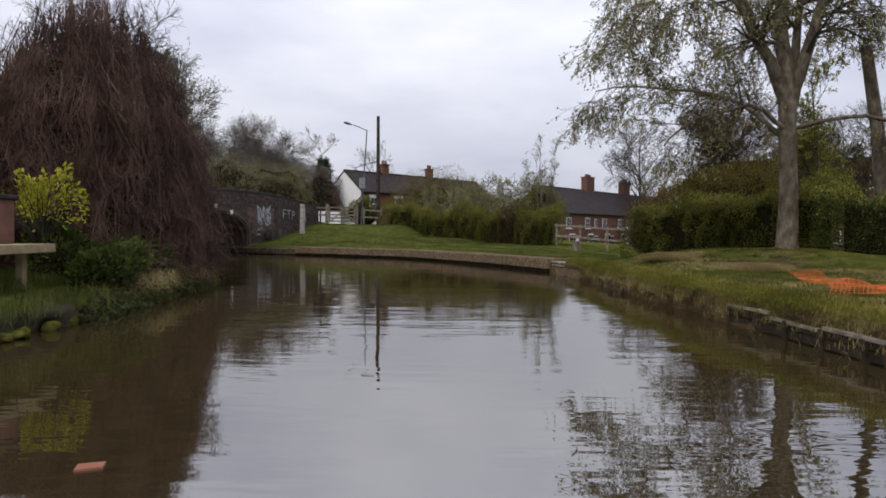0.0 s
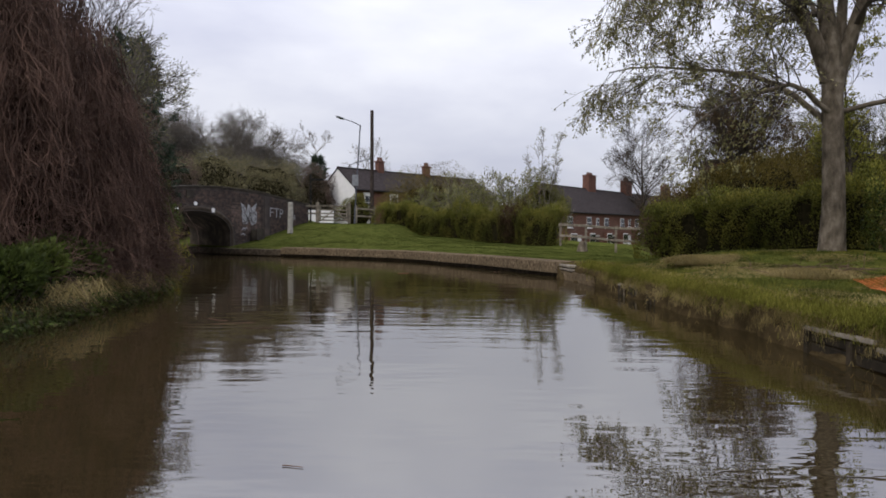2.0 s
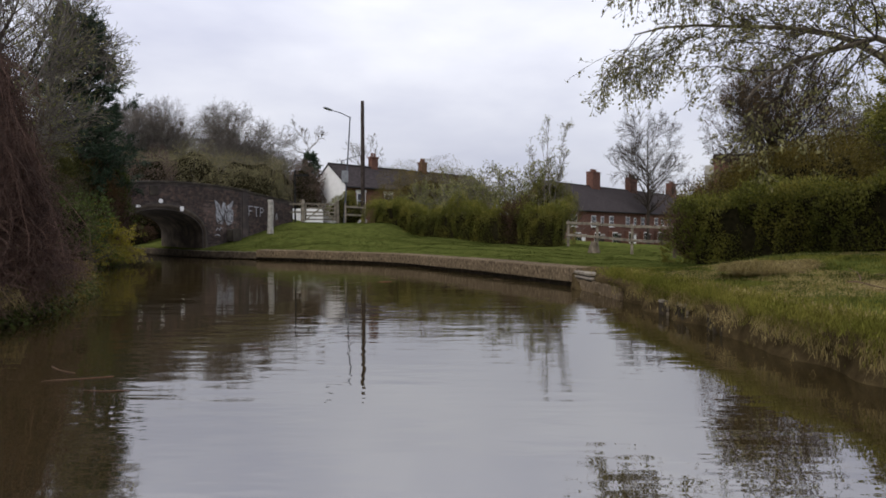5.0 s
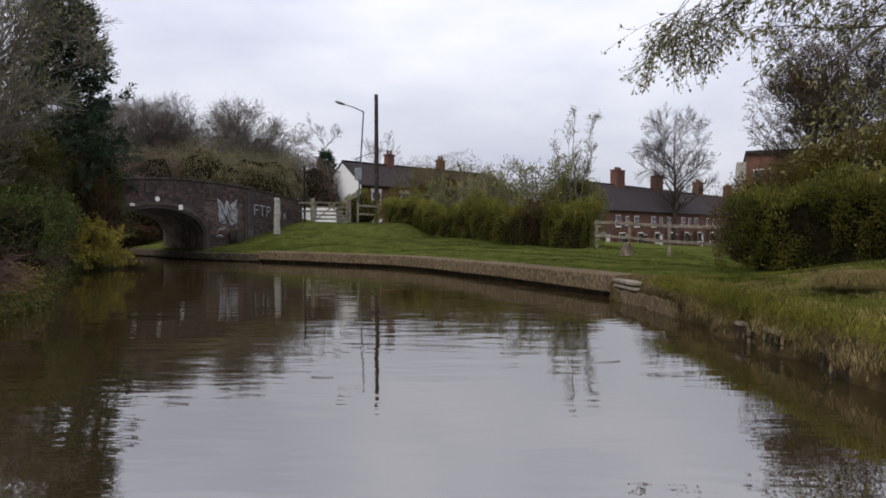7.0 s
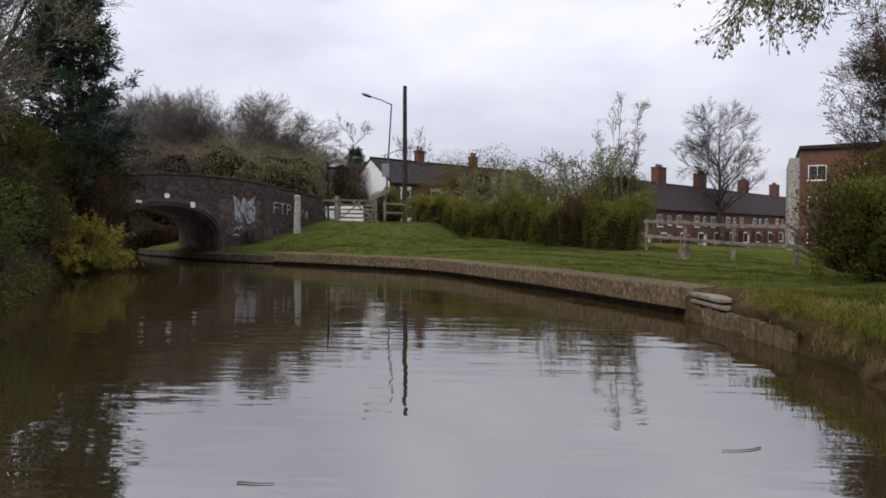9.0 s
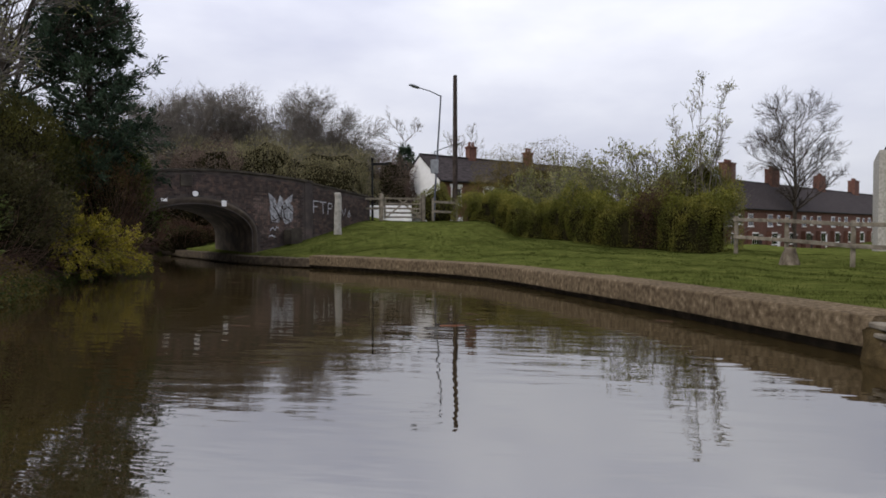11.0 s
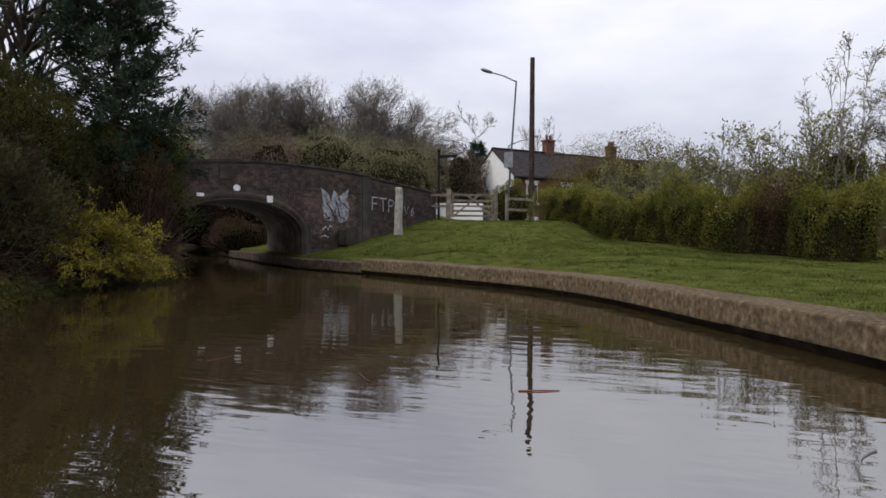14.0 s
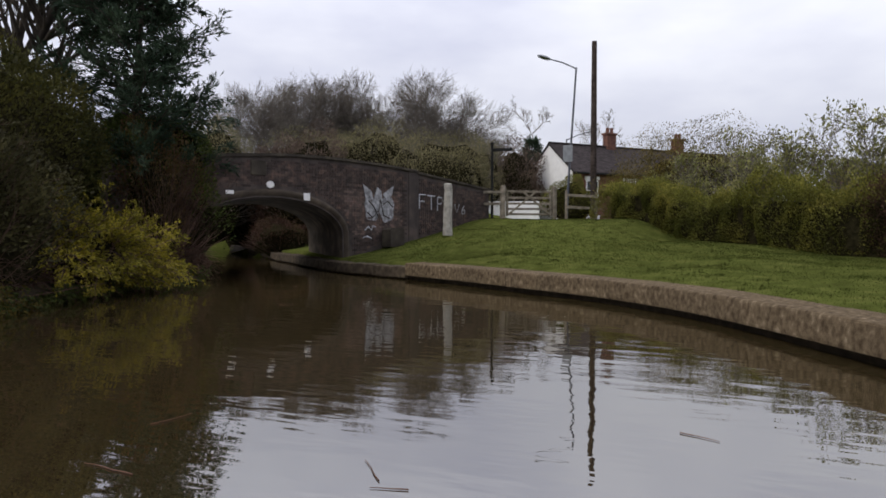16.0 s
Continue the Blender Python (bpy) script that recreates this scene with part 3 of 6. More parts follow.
def sprout(rnd, lines, count, length, spread, droop, wander, lo=0.25, thin=0.5, k=5, min_r=0.004):
    """Children along parent lines."""
    out = []
    for pts, rad in batches(lines):
        per = np.maximum(1, np.round(count * rnd.uniform(0.7, 1.3, len(pts)))).astype(int)
        who = np.repeat(np.arange(len(pts)), per)
        f = rnd.uniform(lo, 1.0, len(who))
        i = f * (pts.shape[1] - 1)
        a = np.minimum(i.astype(int), pts.shape[1] - 2)
        d = pts[who, a + 1] - pts[who, a]
        q = pts[who, a] + d * (i - a)[:, None]
        r = rad[who, a] * thin
        d = d / (np.linalg.norm(d, axis=1)[:, None] + 1e-9)
        side = rnd.normal(size=d.shape)
        side -= d * np.sum(side * d, axis=1)[:, None]
        side /= np.linalg.norm(side, axis=1)[:, None] + 1e-9
        way = d * math.cos(spread) + side * math.sin(spread)
        long = length * rnd.uniform(0.6, 1.2, len(who)) * (1.15 - 0.5 * f)
        out.append(grow(rnd, q, way, long, np.maximum(r, min_r), np.maximum(r * 0.35, min_r * 0.7), wander, droop, k))
    return out


def leaf_sites(rnd, lines, per, jitter):
    """Places and directions for leaves along twigs."""
    c, a = [], []
    for pts, _ in batches(lines):
        n, k = pts.shape[:2]
        f = rnd.uniform(0.15, 1.0, (n, per)) * (k - 1)
        i = np.minimum(f.astype(int), k - 2)
        who = np.arange(n)[:, None]
        d = pts[who, i + 1] - pts[who, i]
        q = (pts[who, i] + d * (f - i)[..., None]).reshape(-1, 3)
        d = d.reshape(-1, 3)
        c.append(q + jitter * rnd.normal(size=q.shape))
        a.append(d / (np.linalg.norm(d, axis=1)[:, None] + 1e-9))
    return np.concatenate(c), np.concatenate(a)


def tree(name, label, seed, at, tall, girth, limbs, bark=BARK, leaf=None, leaf_size=0.06, per=4, spread=0.75, droop=0.02, limb_len=0.45, twig_len=0.8, start=0.3, lean=(0, 0), levels=(6, 5, 5), min_r=0.006, crown_name="crown", category="tree", group="", stems=1, splay=0.25, rise=0.06):
    rnd = np.random.default_rng(seed)
    base = thing(name, label, category, group, at)
    trunks = []
    for j in range(stems):
        w = (lean[0] + (splay * rnd.normal() if stems > 1 else 0), lean[1] + (splay * rnd.normal() if stems > 1 else 0), 1)
        s0 = (0.25 * rnd.normal(), 0.25 * rnd.normal(), -0.3) if stems > 1 else (0, 0, -0.3)
        pts, rad = branch(rnd, s0, w, tall * (rnd.uniform(0.75, 1) if stems > 1 else 1), girth, girth * 0.16, 0.05, 0.01, 9)
        rad[0] *= 1.35
        trunks.append((pts, rad))
    l1 = sprout(rnd, trunks, limbs, tall * limb_len, spread, droop + rise, 0.1, start, 0.5, 7, min_r * 2)
    l2 = sprout(rnd, l1 + trunks, levels[0], tall * limb_len * 0.45, 0.65, droop + 0.6 * rise, 0.12, 0.3, 0.5, 5, min_r * 1.4)
    l3 = sprout(rnd, l2, levels[1], twig_len, 0.6, droop + 0.6 * rise, 0.14, 0.2, 0.6, 3, min_r)
    l4 = sprout(rnd, l3, levels[2], twig_len * 0.5, 0.6, droop, 0.2, 0.2, 0.7, 2, min_r * 0.8) if levels[2] else []
    for line in trunks:
        v, f = tubes([line], 10)
        mesh_object("trunk", v, f, bark, base, smooth=True)
    if girth > 0.13:
        for line in singles(l1):
            v, f = tubes([line], 6)
            mesh_object("limb", v, f, bark, base, smooth=True)
        l1 = []
    v, f = tubes(l1 + l2 + l3 + l4, 3)
    mesh_object("branchwork", v, f, bark, base)
    if leaf:
        c, a = leaf_sites(rnd, l4 or l3, per, leaf_size * 0.5)
        v, f = leaf_mesh(c, leaf_size, a)
        mesh_object(crown_name, v, f, leaf, base)
    return base


def lumpy(d, seed, amount, scale=2.2):
    """A smooth uneven radius for directions d."""
    r = np.ones(len(d))
    q = np.random.default_rng(seed)
    for i in range(7):
        k = q.normal(size=3) * scale * (1 + 0.5 * i)
        r += amount / (1 + 0.45 * i) * np.sin(d @ k + q.uniform(0, 6.3))
    return r


def bush(name, label, seed, at, radii, leaf, leaf_size, count, category="bush", twig=DARKBARK, amount=0.12, core=0.8, stems=60, along=None, extra=None, sink=0.35, tops=0):
    """A shrub: inner stems, a dense shell of leaves with hollows, and shoots."""
    rnd = np.random.default_rng(seed)
    base = thing(name, label, category, "", at)
    rx, ry, rz = radii
    d = rnd.normal(size=(count, 3))
    d[:, 2] = np.where(d[:, 2] < -0.3, -d[:, 2], d[:, 2])
    d /= np.linalg.norm(d, axis=1)[:, None]
    r = lumpy(d, seed, amount) * (1 - 0.32 * rnd.random(count) ** 2.2) + 0.03 * rnd.normal(size=count)
    c = d * r[:, None] * np.array([rx, ry, rz]) + np.array([0, 0, rz * (1 - sink) - 0.05])
    keep = c[:, 2] > 0.02
    c, d = c[keep], d[keep]
    v, f = leaf_mesh(c, leaf_size, (d * 0.8 + np.array([0, 0, 0.3])) if along is None else d * 0.5 + np.array(along))
    mesh_object("foliage", v, f, leaf, base)
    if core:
        # added solid body, coloured near-black as the shade behind the leaves
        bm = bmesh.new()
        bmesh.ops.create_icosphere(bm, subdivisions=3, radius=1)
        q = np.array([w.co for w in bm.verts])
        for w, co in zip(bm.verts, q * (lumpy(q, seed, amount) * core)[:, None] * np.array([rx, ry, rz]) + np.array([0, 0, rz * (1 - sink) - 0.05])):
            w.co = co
        part("inner_growth", bm, SHADE_CORE, base)
    lines = []
    if stems:
        a, e = rnd.uniform(0, 6.28, stems), rnd.uniform(0.2, 1.3, stems)
        way = np.c_[np.cos(a) * np.cos(e) * rx, np.sin(a) * np.cos(e) * ry, np.sin(e) * rz * 1.3 + 0.2]
        lines.append(grow(rnd, np.c_[0.2 * rx * np.cos(a), 0.2 * ry * np.sin(a), np.full(stems, -0.15)], way, np.linalg.norm(way, axis=1) * rnd.uniform(0.9, 1.15, stems), 0.014, 0.004, 0.1, 0.02, 7))
    if tops:
        shoots = [branch(rnd, (rnd.uniform(-rx, rx) * 0.8, rnd.uniform(-ry, ry) * 0.8, rz * 1.2), (0.15 * rnd.normal(), 0.15 * rnd.normal(), 1), tops * rnd.uniform(0.4, 1), 0.012, 0.004, 0.06, 0.0) for _ in range(26)]
        lines += shoots
    if lines:
        v, f = tubes(lines, 3)
        mesh_object("branchwork", v, f, twig, base)
    return base


def hedge(name, label, seed, a, b, wide, tall, leaf, leaf_size, density, tint=None, grow=0.0):
    """A clipped hedge between two points of the plan, bulging, with an uneven top."""
    rnd = np.random.default_rng(seed)
    a, b = np.array(a, float), np.array(b, float)
    length = np.linalg.norm(b - a)
    t, nrm = (b - a) / length, np.array([(b - a)[1], -(b - a)[0]]) / length
    count = int(length * (2 * tall + wide) * density)
    base = thing(name, label, "hedge")
    u = rnd.uniform(0, length, count)
    w = rnd.uniform(0, 2 * tall + wide, count)
    front, topf = w < tall, (w >= tall) & (w < tall + wide)
    side = np.where(front, wide / 2, np.where(topf, w - tall - wide / 2, -wide / 2))
    up = np.where(front, w, np.where(topf, tall, w - tall - wide))
    bulge = 0.2 * np.sin(u * 1.7 + 2.1 * up) + 0.14 * np.sin(u * 4.3 + up * 3.3) + 0.1 * np.sin(u * 9.1 - 4 * up)
    inwards = 0.3 * rnd.random(count) ** 2
    side = np.where(topf, side, np.sign(side) * (np.abs(side) + bulge - inwards - 0.25 * (up / tall) ** 3))
    up = np.where(topf, up + 0.9 * bulge - inwards + 0.11 * np.sin(u * 0.9 + 1) - 0.5 * (np.abs(side) / wide * 2) ** 4 * 0.6 + 0.1 * np.abs(rnd.normal(size=count)), up)
    xy = a + t * u[:, None] + nrm * side[:, None]
    z = land(xy[:, 0], xy[:, 1]) + np.maximum(up * (1 + grow * u / length), 0.06)
    out = np.where(topf[:, None], np.array([0, 0, 1.0]), np.c_[nrm * np.sign(side)[:, None], np.full(count, 0.5)])
    c = np.c_[xy, z]
    gap = np.sin(5.3 * u + 3.1 * up + 1.3 * np.sin(2.7 * u)) + np.sin(9.7 * u - 6.1 * up + 1.7 * np.sin(4.1 * up + u)) + np.sin(17.0 * u + 13.0 * up + 5 * side)
    keep = rnd.random(count) < np.clip(0.85 + 0.25 * gap, 0.4, 1.0)
    u, up, c, out, count = u[keep], up[keep], c[keep], out[keep], int(keep.sum())
    fresh = rnd.random(count) < np.clip(0.55 * (up / tall) ** 4, 0, 0.6)
    sel = rnd.random(count) < (0.0 if tint is None else np.clip(1.2 - np.abs(u - tint) / 0.7, 0, 0.9))
    v, f = leaf_mesh(c[~sel & ~fresh], leaf_size, out[~sel & ~fresh])
    mesh_object("foliage", v, f, leaf, base)
    v, f = leaf_mesh(c[~sel & fresh], leaf_size, out[~sel & fresh])
    mesh_object("new_growth", v, f, L_NEW, base, "yellow-green new leaves")
    if sel.any():
        v, f = leaf_mesh(c[sel], leaf_size, out[sel])
        mesh_object("bronze_foliage", v, f, L_HEDGE_RED, base, "purple-bronze leaves")
    # added dark body along the hedge: its inner shade, seen through leaf gaps
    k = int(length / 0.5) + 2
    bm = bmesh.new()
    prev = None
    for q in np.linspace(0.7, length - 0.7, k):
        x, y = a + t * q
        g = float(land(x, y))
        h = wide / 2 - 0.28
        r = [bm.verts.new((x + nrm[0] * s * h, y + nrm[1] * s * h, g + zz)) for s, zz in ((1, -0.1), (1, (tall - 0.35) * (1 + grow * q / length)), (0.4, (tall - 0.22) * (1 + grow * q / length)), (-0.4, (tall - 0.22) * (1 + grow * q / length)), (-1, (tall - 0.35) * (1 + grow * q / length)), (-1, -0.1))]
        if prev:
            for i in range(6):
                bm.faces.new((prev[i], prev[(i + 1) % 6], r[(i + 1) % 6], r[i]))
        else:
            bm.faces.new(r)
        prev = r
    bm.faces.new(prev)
    part("inner_growth", bm, SHADE_CORE, base)
    return base


def grass_patch(name, label, pts, tall, mat, wide=0.012, lean=None, short=False):
    """Blades of grass at points of the ground, each a bent two-piece ribbon."""
    k = len(pts)
    h = tall * rng.uniform(0.5, 1.3, (k, 1))
    a = rng.uniform(0, 6.283, k)
    side = np.c_[np.cos(a), np.sin(a), np.zeros(k)] * wide * rng.uniform(0.7, 1.4, (k, 1))
    bend = np.c_[rng.normal(size=(k, 2)) * 0.35, np.zeros(k)] if lean is None else np.c_[lean + 0.25 * rng.normal(size=(k, 2)), np.zeros(k)]
    if short:
        v = np.stack([pts - side, pts + side, pts + h * (np.array([0, 0, 1.0]) + bend)], 1).reshape(-1, 3)
        return tagged(mesh_object(name, v, np.arange(3 * k).reshape(-1, 3), mat), label, "grass", kind="stuff")
    mid = pts + h * (np.array([0, 0, 0.6]) + 0.3 * bend)
    droop = np.array([0, 0, 1.0]) if lean is None else np.array([0, 0, -0.25])
    tip = pts + h * (droop + bend)
    v = np.stack([pts - side, pts + side, mid + side * 0.7, mid - side * 0.7, tip + side * 0.12, tip - side * 0.12], 1).reshape(-1, 3)
    f = (np.arange(k)[:, None, None] * 6 + np.array([[0, 1, 2, 3], [3, 2, 4, 5]])[None]).reshape(-1, 4)
    ob = mesh_object(name, v, f, mat)
    return tagged(ob, label, "grass", kind="stuff")


def scatter(count, x0, x1, y0, y1, keep=None):
    x, y = rng.uniform(x0, x1, count), rng.uniform(y0, y1, count)
    ok = ~inside(x, y, CANAL) & (edge_distance(x, y, CANAL, True) > 0.5)
    if keep is not None:
        ok &= keep(x, y)
    x, y = x[ok], y[ok]
    return np.c_[x, y, height(x, y) - 0.01]


def hz(x, y):
    return float(height(x, y))


# ---- towing path: hedge, fence, gate, posts ----
hedge("hedge", "clipped green hawthorn hedge along the towing path", 11, (-4.2, 44.25), (6.2, 35.4), 1.5, 1.12, L_HEDGE, 0.065, 2400, 10.6, 0.85)


def post_and_rail(name, label, pts, tall, rails, group="", dip=0.0):
    """A fence of square posts with rails nailed to their faces."""
    base = thing(name, label, "fence", group)
    for x, y in pts:
        z = hz(x, y)
        bm = block(-0.05, 0.05, -0.05, 0.05, -0.2, tall, 0.008)
        bmesh.ops.transform(bm, matrix=Matrix.Translation((x, y, z)) @ Matrix.Rotation(rng.uniform(-0.2, 0.2), 4, "Z") @ Matrix.Rotation(rng.normal() * 0.02, 4, "X"), verts=bm.verts)
        part("post", bm, WOOD, base)
    for (x0, y0), (x1, y1) in zip(pts[:-1], pts[1:]):
        for h in rails:
            p, q = Vector((x0, y0, hz(x0, y0) + h)), Vector((x1, y1, hz(x1, y1) + h - dip))
            d = q - p
            bm = block(-0.04, d.length + 0.04, -0.085, -0.05, -0.055, 0.055, 0.006)
            m = Matrix.Translation(p) @ d.to_track_quat("X", "Z").to_matrix().to_4x4()
            bmesh.ops.transform(bm, matrix=m, verts=bm.verts)
            part("rail", bm, WOOD, base)
    return base


post_and_rail("wooden_fence", "grey weathered post and rail fence beside the hedge", [(5.9, 34.4), (6.8, 32.6), (7.7, 30.6), (8.6, 28.4), (9.3, 26.4)], 1.2, (1.1, 0.55))
GL, GR = (-8.25, 43.6), (-6.55, 44.75)
post_and_rail("wooden_fence", "short post and rail fence between bridge and gate", [(-9.55, 42.95), (-9.2, 43.1), (-8.4, 43.5)], 1.25, (1.1, 0.62))
post_and_rail("wooden_fence", "short post and rail fence beside the gate", [(-6.0, 45.0), (-4.85, 45.6)], 1.25, (1.05, 0.55))

gate = thing("field_gate", "grey wooden five-bar gate, closed, on the towing path", "gate", at=(GL[0], GL[1], hz(*GL)), turn=math.degrees(math.atan2(GR[1] - GL[1], GR[0] - GL[0])))
gw = math.hypot(GR[0] - GL[0], GR[1] - GL[1])
for x in (-0.1, gw + 0.1):
    part("gate_post", block(x - 0.09, x + 0.09, -0.09, 0.09, -0.3, 1.38, 0.03), WOOD, gate)
for x in (0.08, gw - 0.08):
    part("gate_stile", block(x - 0.045, x + 0.045, -0.035, 0.035, 0.12, 1.2, 0.006), WOOD, gate)
for z in (0.2, 0.42, 0.64, 0.88, 1.14):
    part("gate_bar", block(0.08, gw - 0.08, -0.055, -0.03, z - 0.045, z + 0.045, 0.005), WOOD, gate)
for x0, z0, x1, z1 in ((0.1, 0.18, gw * 0.62, 1.1), (gw - 0.1, 0.18, gw * 0.38, 1.1)):
    L = math.hypot(x1 - x0, z1 - z0)
    bm = block(0, L, -0.085, -0.06, -0.04, 0.04, 0.005)
    bmesh.ops.transform(bm, matrix=Matrix.Translation((x0, 0, z0)) @ Matrix.Rotation(-math.atan2(z1 - z0, x1 - x0), 4, "Y"), verts=bm.verts)
    part("gate_brace", bm, WOOD, gate)

# stone monolith
sp = bmesh.new()
prev = None
for z, w in ((-0.3, 0.17), (0.1, 0.165), (0.7, 0.155), (1.3, 0.145), (1.46, 0.14), (1.5, 0.11)):
    r = [sp.verts.new((w * math.cos(a) + 0.012 * rng.normal(), 0.8 * w * math.sin(a) + 0.012 * rng.normal(), z)) for a in [math.pi / 8 + i * math.pi / 4 for i in range(8)]]
    if prev:
        for i in range(8):
            sp.faces.new((prev[i], prev[(i + 1) % 8], r[(i + 1) % 8], r[i]))
    prev = r
sp.faces.new(prev)
stone = part("stone_post", sp, STONE, None, "pale weathered stone post standing in the grass")
stone.matrix_basis = pose(-8.95, 38.75, 1.42, 0, 0.5, 20)
tagged(stone, category="post")

pier = part("stone_block", prism([(-0.33, -0.2), (0.33, -0.2), (0.33, 0.36), (0.27, 0.44), (-0.27, 0.44), (-0.33, 0.36)], -0.2, 0.2), RENDER, None, "low worn stone block against the bridge wall")
pq = face_point(4.65, 1.0, 0.3)
pier.matrix_basis = Matrix.Translation((pq.x, pq.y, 0.95)) @ Matrix.Rotation(math.atan2(BD[1], BD[0]), 4, "Z")
tagged(pier, category="stone block")

# telegraph pole
pole = thing("telegraph_pole", "dark creosoted wooden telegraph pole beside the hedge", "pole", at=(-5.33, 48.2, 0))
v, f = tubes([(np.array([(0.02, 0, 0.9), (0.0, 0, 4), (0, 0, 8), (0.0, 0, 9.95)]), np.array([0.16, 0.145, 0.125, 0.115]))], 12)
mesh_object("shaft", v, f, DARKWOOD, pole, smooth=True)
v, f = tubes([(np.array([(0, 0, 9.94), (0, 0, 9.99), (0, 0, 10.0)]), np.array([0.115, 0.11, 0.01]))], 12)
mesh_object("pole_cap", v, f, DARKWOOD, pole)
for i in range(9):
    v, f = tubes([(np.array([(-0.13, 0, 0), (0.13, 0, 0)]) * (1 if i % 2 else -1) + np.array([0, 0, 5.2 + 0.5 * i]), np.array([0.012, 0.012]))], 6)
    mesh_object("step_iron", v, f, IRON, pole)


def street_lamp(label, at, top, arm, r):
    base = thing("street_lamp", label, "street lamp", at=at)
    v, f = tubes([(np.array([(0, 0, 0), (top[0] * 0.2, 0, top[2] * 0.25), top]), np.array([r, r * 0.8, r * 0.6]))], 10)
    mesh_object("column", v, f, LAMPSTEEL, base, smooth=True)
    t = np.array(top)
    e = t + np.array(arm)
    v, f = tubes([(np.array([t - np.array([0, 0, 0.05]), t + 0.5 * np.array(arm) + np.array([0, 0, 0.03]), e]), np.array([r * 0.5, r * 0.45, r * 0.42]))], 8)
    mesh_object("arm", v, f, LAMPSTEEL, base, smooth=True)
    bm = bmesh.new()
    bmesh.ops.create_uvsphere(bm, u_segments=12, v_segments=8, radius=1)
    d = Vector(arm).normalized()
    bmesh.ops.transform(bm, matrix=Matrix.Translation(Vector(e) + d * 0.22) @ d.to_track_quat("X", "Z").to_matrix().to_4x4() @ Matrix.Diagonal((0.38, 0.13, 0.09, 1)), verts=bm.verts)
    part("lantern", bm, STEEL, base, "grey lantern head", smooth=True)
    return base


lamp = street_lamp("dark steel street lamp with an outreach arm", (-6.75, 49.1, 1.4), (0.45, 0, 7.7), (-1.15, -1.0, 0.28), 0.07)
part("road_sign", block(-0.14, 0.32, -0.12, -0.09, 3.2, 4.0, 0.01), STEEL, lamp, "plain grey back of a road sign")
street_lamp("thin street lamp standing in the road behind", (-8.9, 61, 1.4), (0.0, 0, 6.0), (1.5, 0.4, 0.5), 0.07)

finger = thing("fingerpost", "black iron fingerpost with one arm", "signpost", at=(-8.76, 43.4, hz(-8.76, 43.4)))
v, f = tubes([(np.array([(0, 0, -0.2), (0, 0, 3.0)]), np.array([0.055, 0.05]))], 10)
mesh_object("post", v, f, IRON, finger, smooth=True)
bm = bmesh.new()
bmesh.ops.create_uvsphere(bm, u_segments=10, v_segments=6, radius=0.08, matrix=Matrix.Translation((0, 0, 3.07)))
part("finial", bm, IRON, finger, smooth=True)
part("finger_arm", block(0.04, 0.85, -0.02, 0.02, 2.75, 2.88, 0.006), IRON, finger)


# ---- markings on the bridge ----
def on_face(name, outline, out, mat, label="", z_only=None):
    bm = bmesh.new()
    vs = [bm.verts.new((s, -out, z)) for s, z in outline]
    bm.faces.new(vs)
    ex = bmesh.ops.extrude_face_region(bm, geom=list(bm.faces))
    bmesh.ops.translate(bm, vec=(0, 0.008, 0), verts=[q for q in ex["geom"] if isinstance(q, bmesh.types.BMVert)])
    return part(name, bm, mat, bridge, label)


def disc(s, z, w, h, k=16):
    return [(s + w * math.cos(i * 2 * math.pi / k), z + h * math.sin(i * 2 * math.pi / k)) for i in range(k)]


on_face("number_plate", disc(-0.08, 2.6, 0.13, 0.1), 0.075, WHITE, "small white oval plate")
on_face("marker_plate", [(1.08, 2.19), (1.31, 2.19), (1.31, 2.41), (1.08, 2.41)], 0.085, WHITE, "small white square marker on the arch")
on_face("marker_plate", [(-1.48, 2.28), (-1.24, 2.28), (-1.24, 2.38), (-1.48, 2.38)], 0.075, WHITE, "small white marker on the arch")


def blob(s, z, w, h, seed, k=26):
    q = np.random.default_rng(seed)
    ph = q.uniform(0, 6.28, 3)
    return [(s + w * (1 + 0.1 * math.sin(3 * a + ph[0]) + 0.05 * math.sin(5 * a + ph[1])) * math.cos(a), z + h * (1 + 0.08 * math.sin(4 * a + ph[2])) * math.sin(a)) for a in [i * 2 * math.pi / k for i in range(k)]]


on_face("painted_patch", blob(3.95, 2.02, 0.36, 0.42, 3), 0.022, PAINT, "rounded patch of white spray paint")
on_face("painted_patch", blob(4.62, 2.02, 0.37, 0.45, 5), 0.026, PAINT, "rounded patch of white spray paint")
on_face("painted_patch", [(3.52, 2.82), (3.66, 2.2), (3.98, 2.36), (3.9, 2.6)], 0.03, PAINT, "spiky stroke of white spray paint")
on_face("painted_patch", [(4.16, 2.76), (3.98, 2.3), (4.4, 2.3), (4.36, 2.62)], 0.032, PAINT, "spiky stroke of white spray paint")
on_face("painted_patch", [(4.95, 2.84), (4.42, 2.52), (4.6, 2.3), (4.86, 2.5)], 0.034, PAINT, "spiky stroke of white spray paint")
for pts_ in ([(3.75, 2.3), (4.0, 2.1), (4.2, 1.75), (4.3, 2.35), (4.45, 1.8), (4.75, 1.72)], [(3.7, 1.9), (3.95, 1.72), (4.2, 1.95)], [(4.4, 2.15), (4.65, 2.3), (4.9, 2.1)]):
    v, f = tubes([(np.array([(s, -0.036, z) for s, z in pts_]), np.full(len(pts_), 0.022))], 4)
    mesh_object("painted_line", v, f, BRICKWORK, bridge, "dark line through the paint")


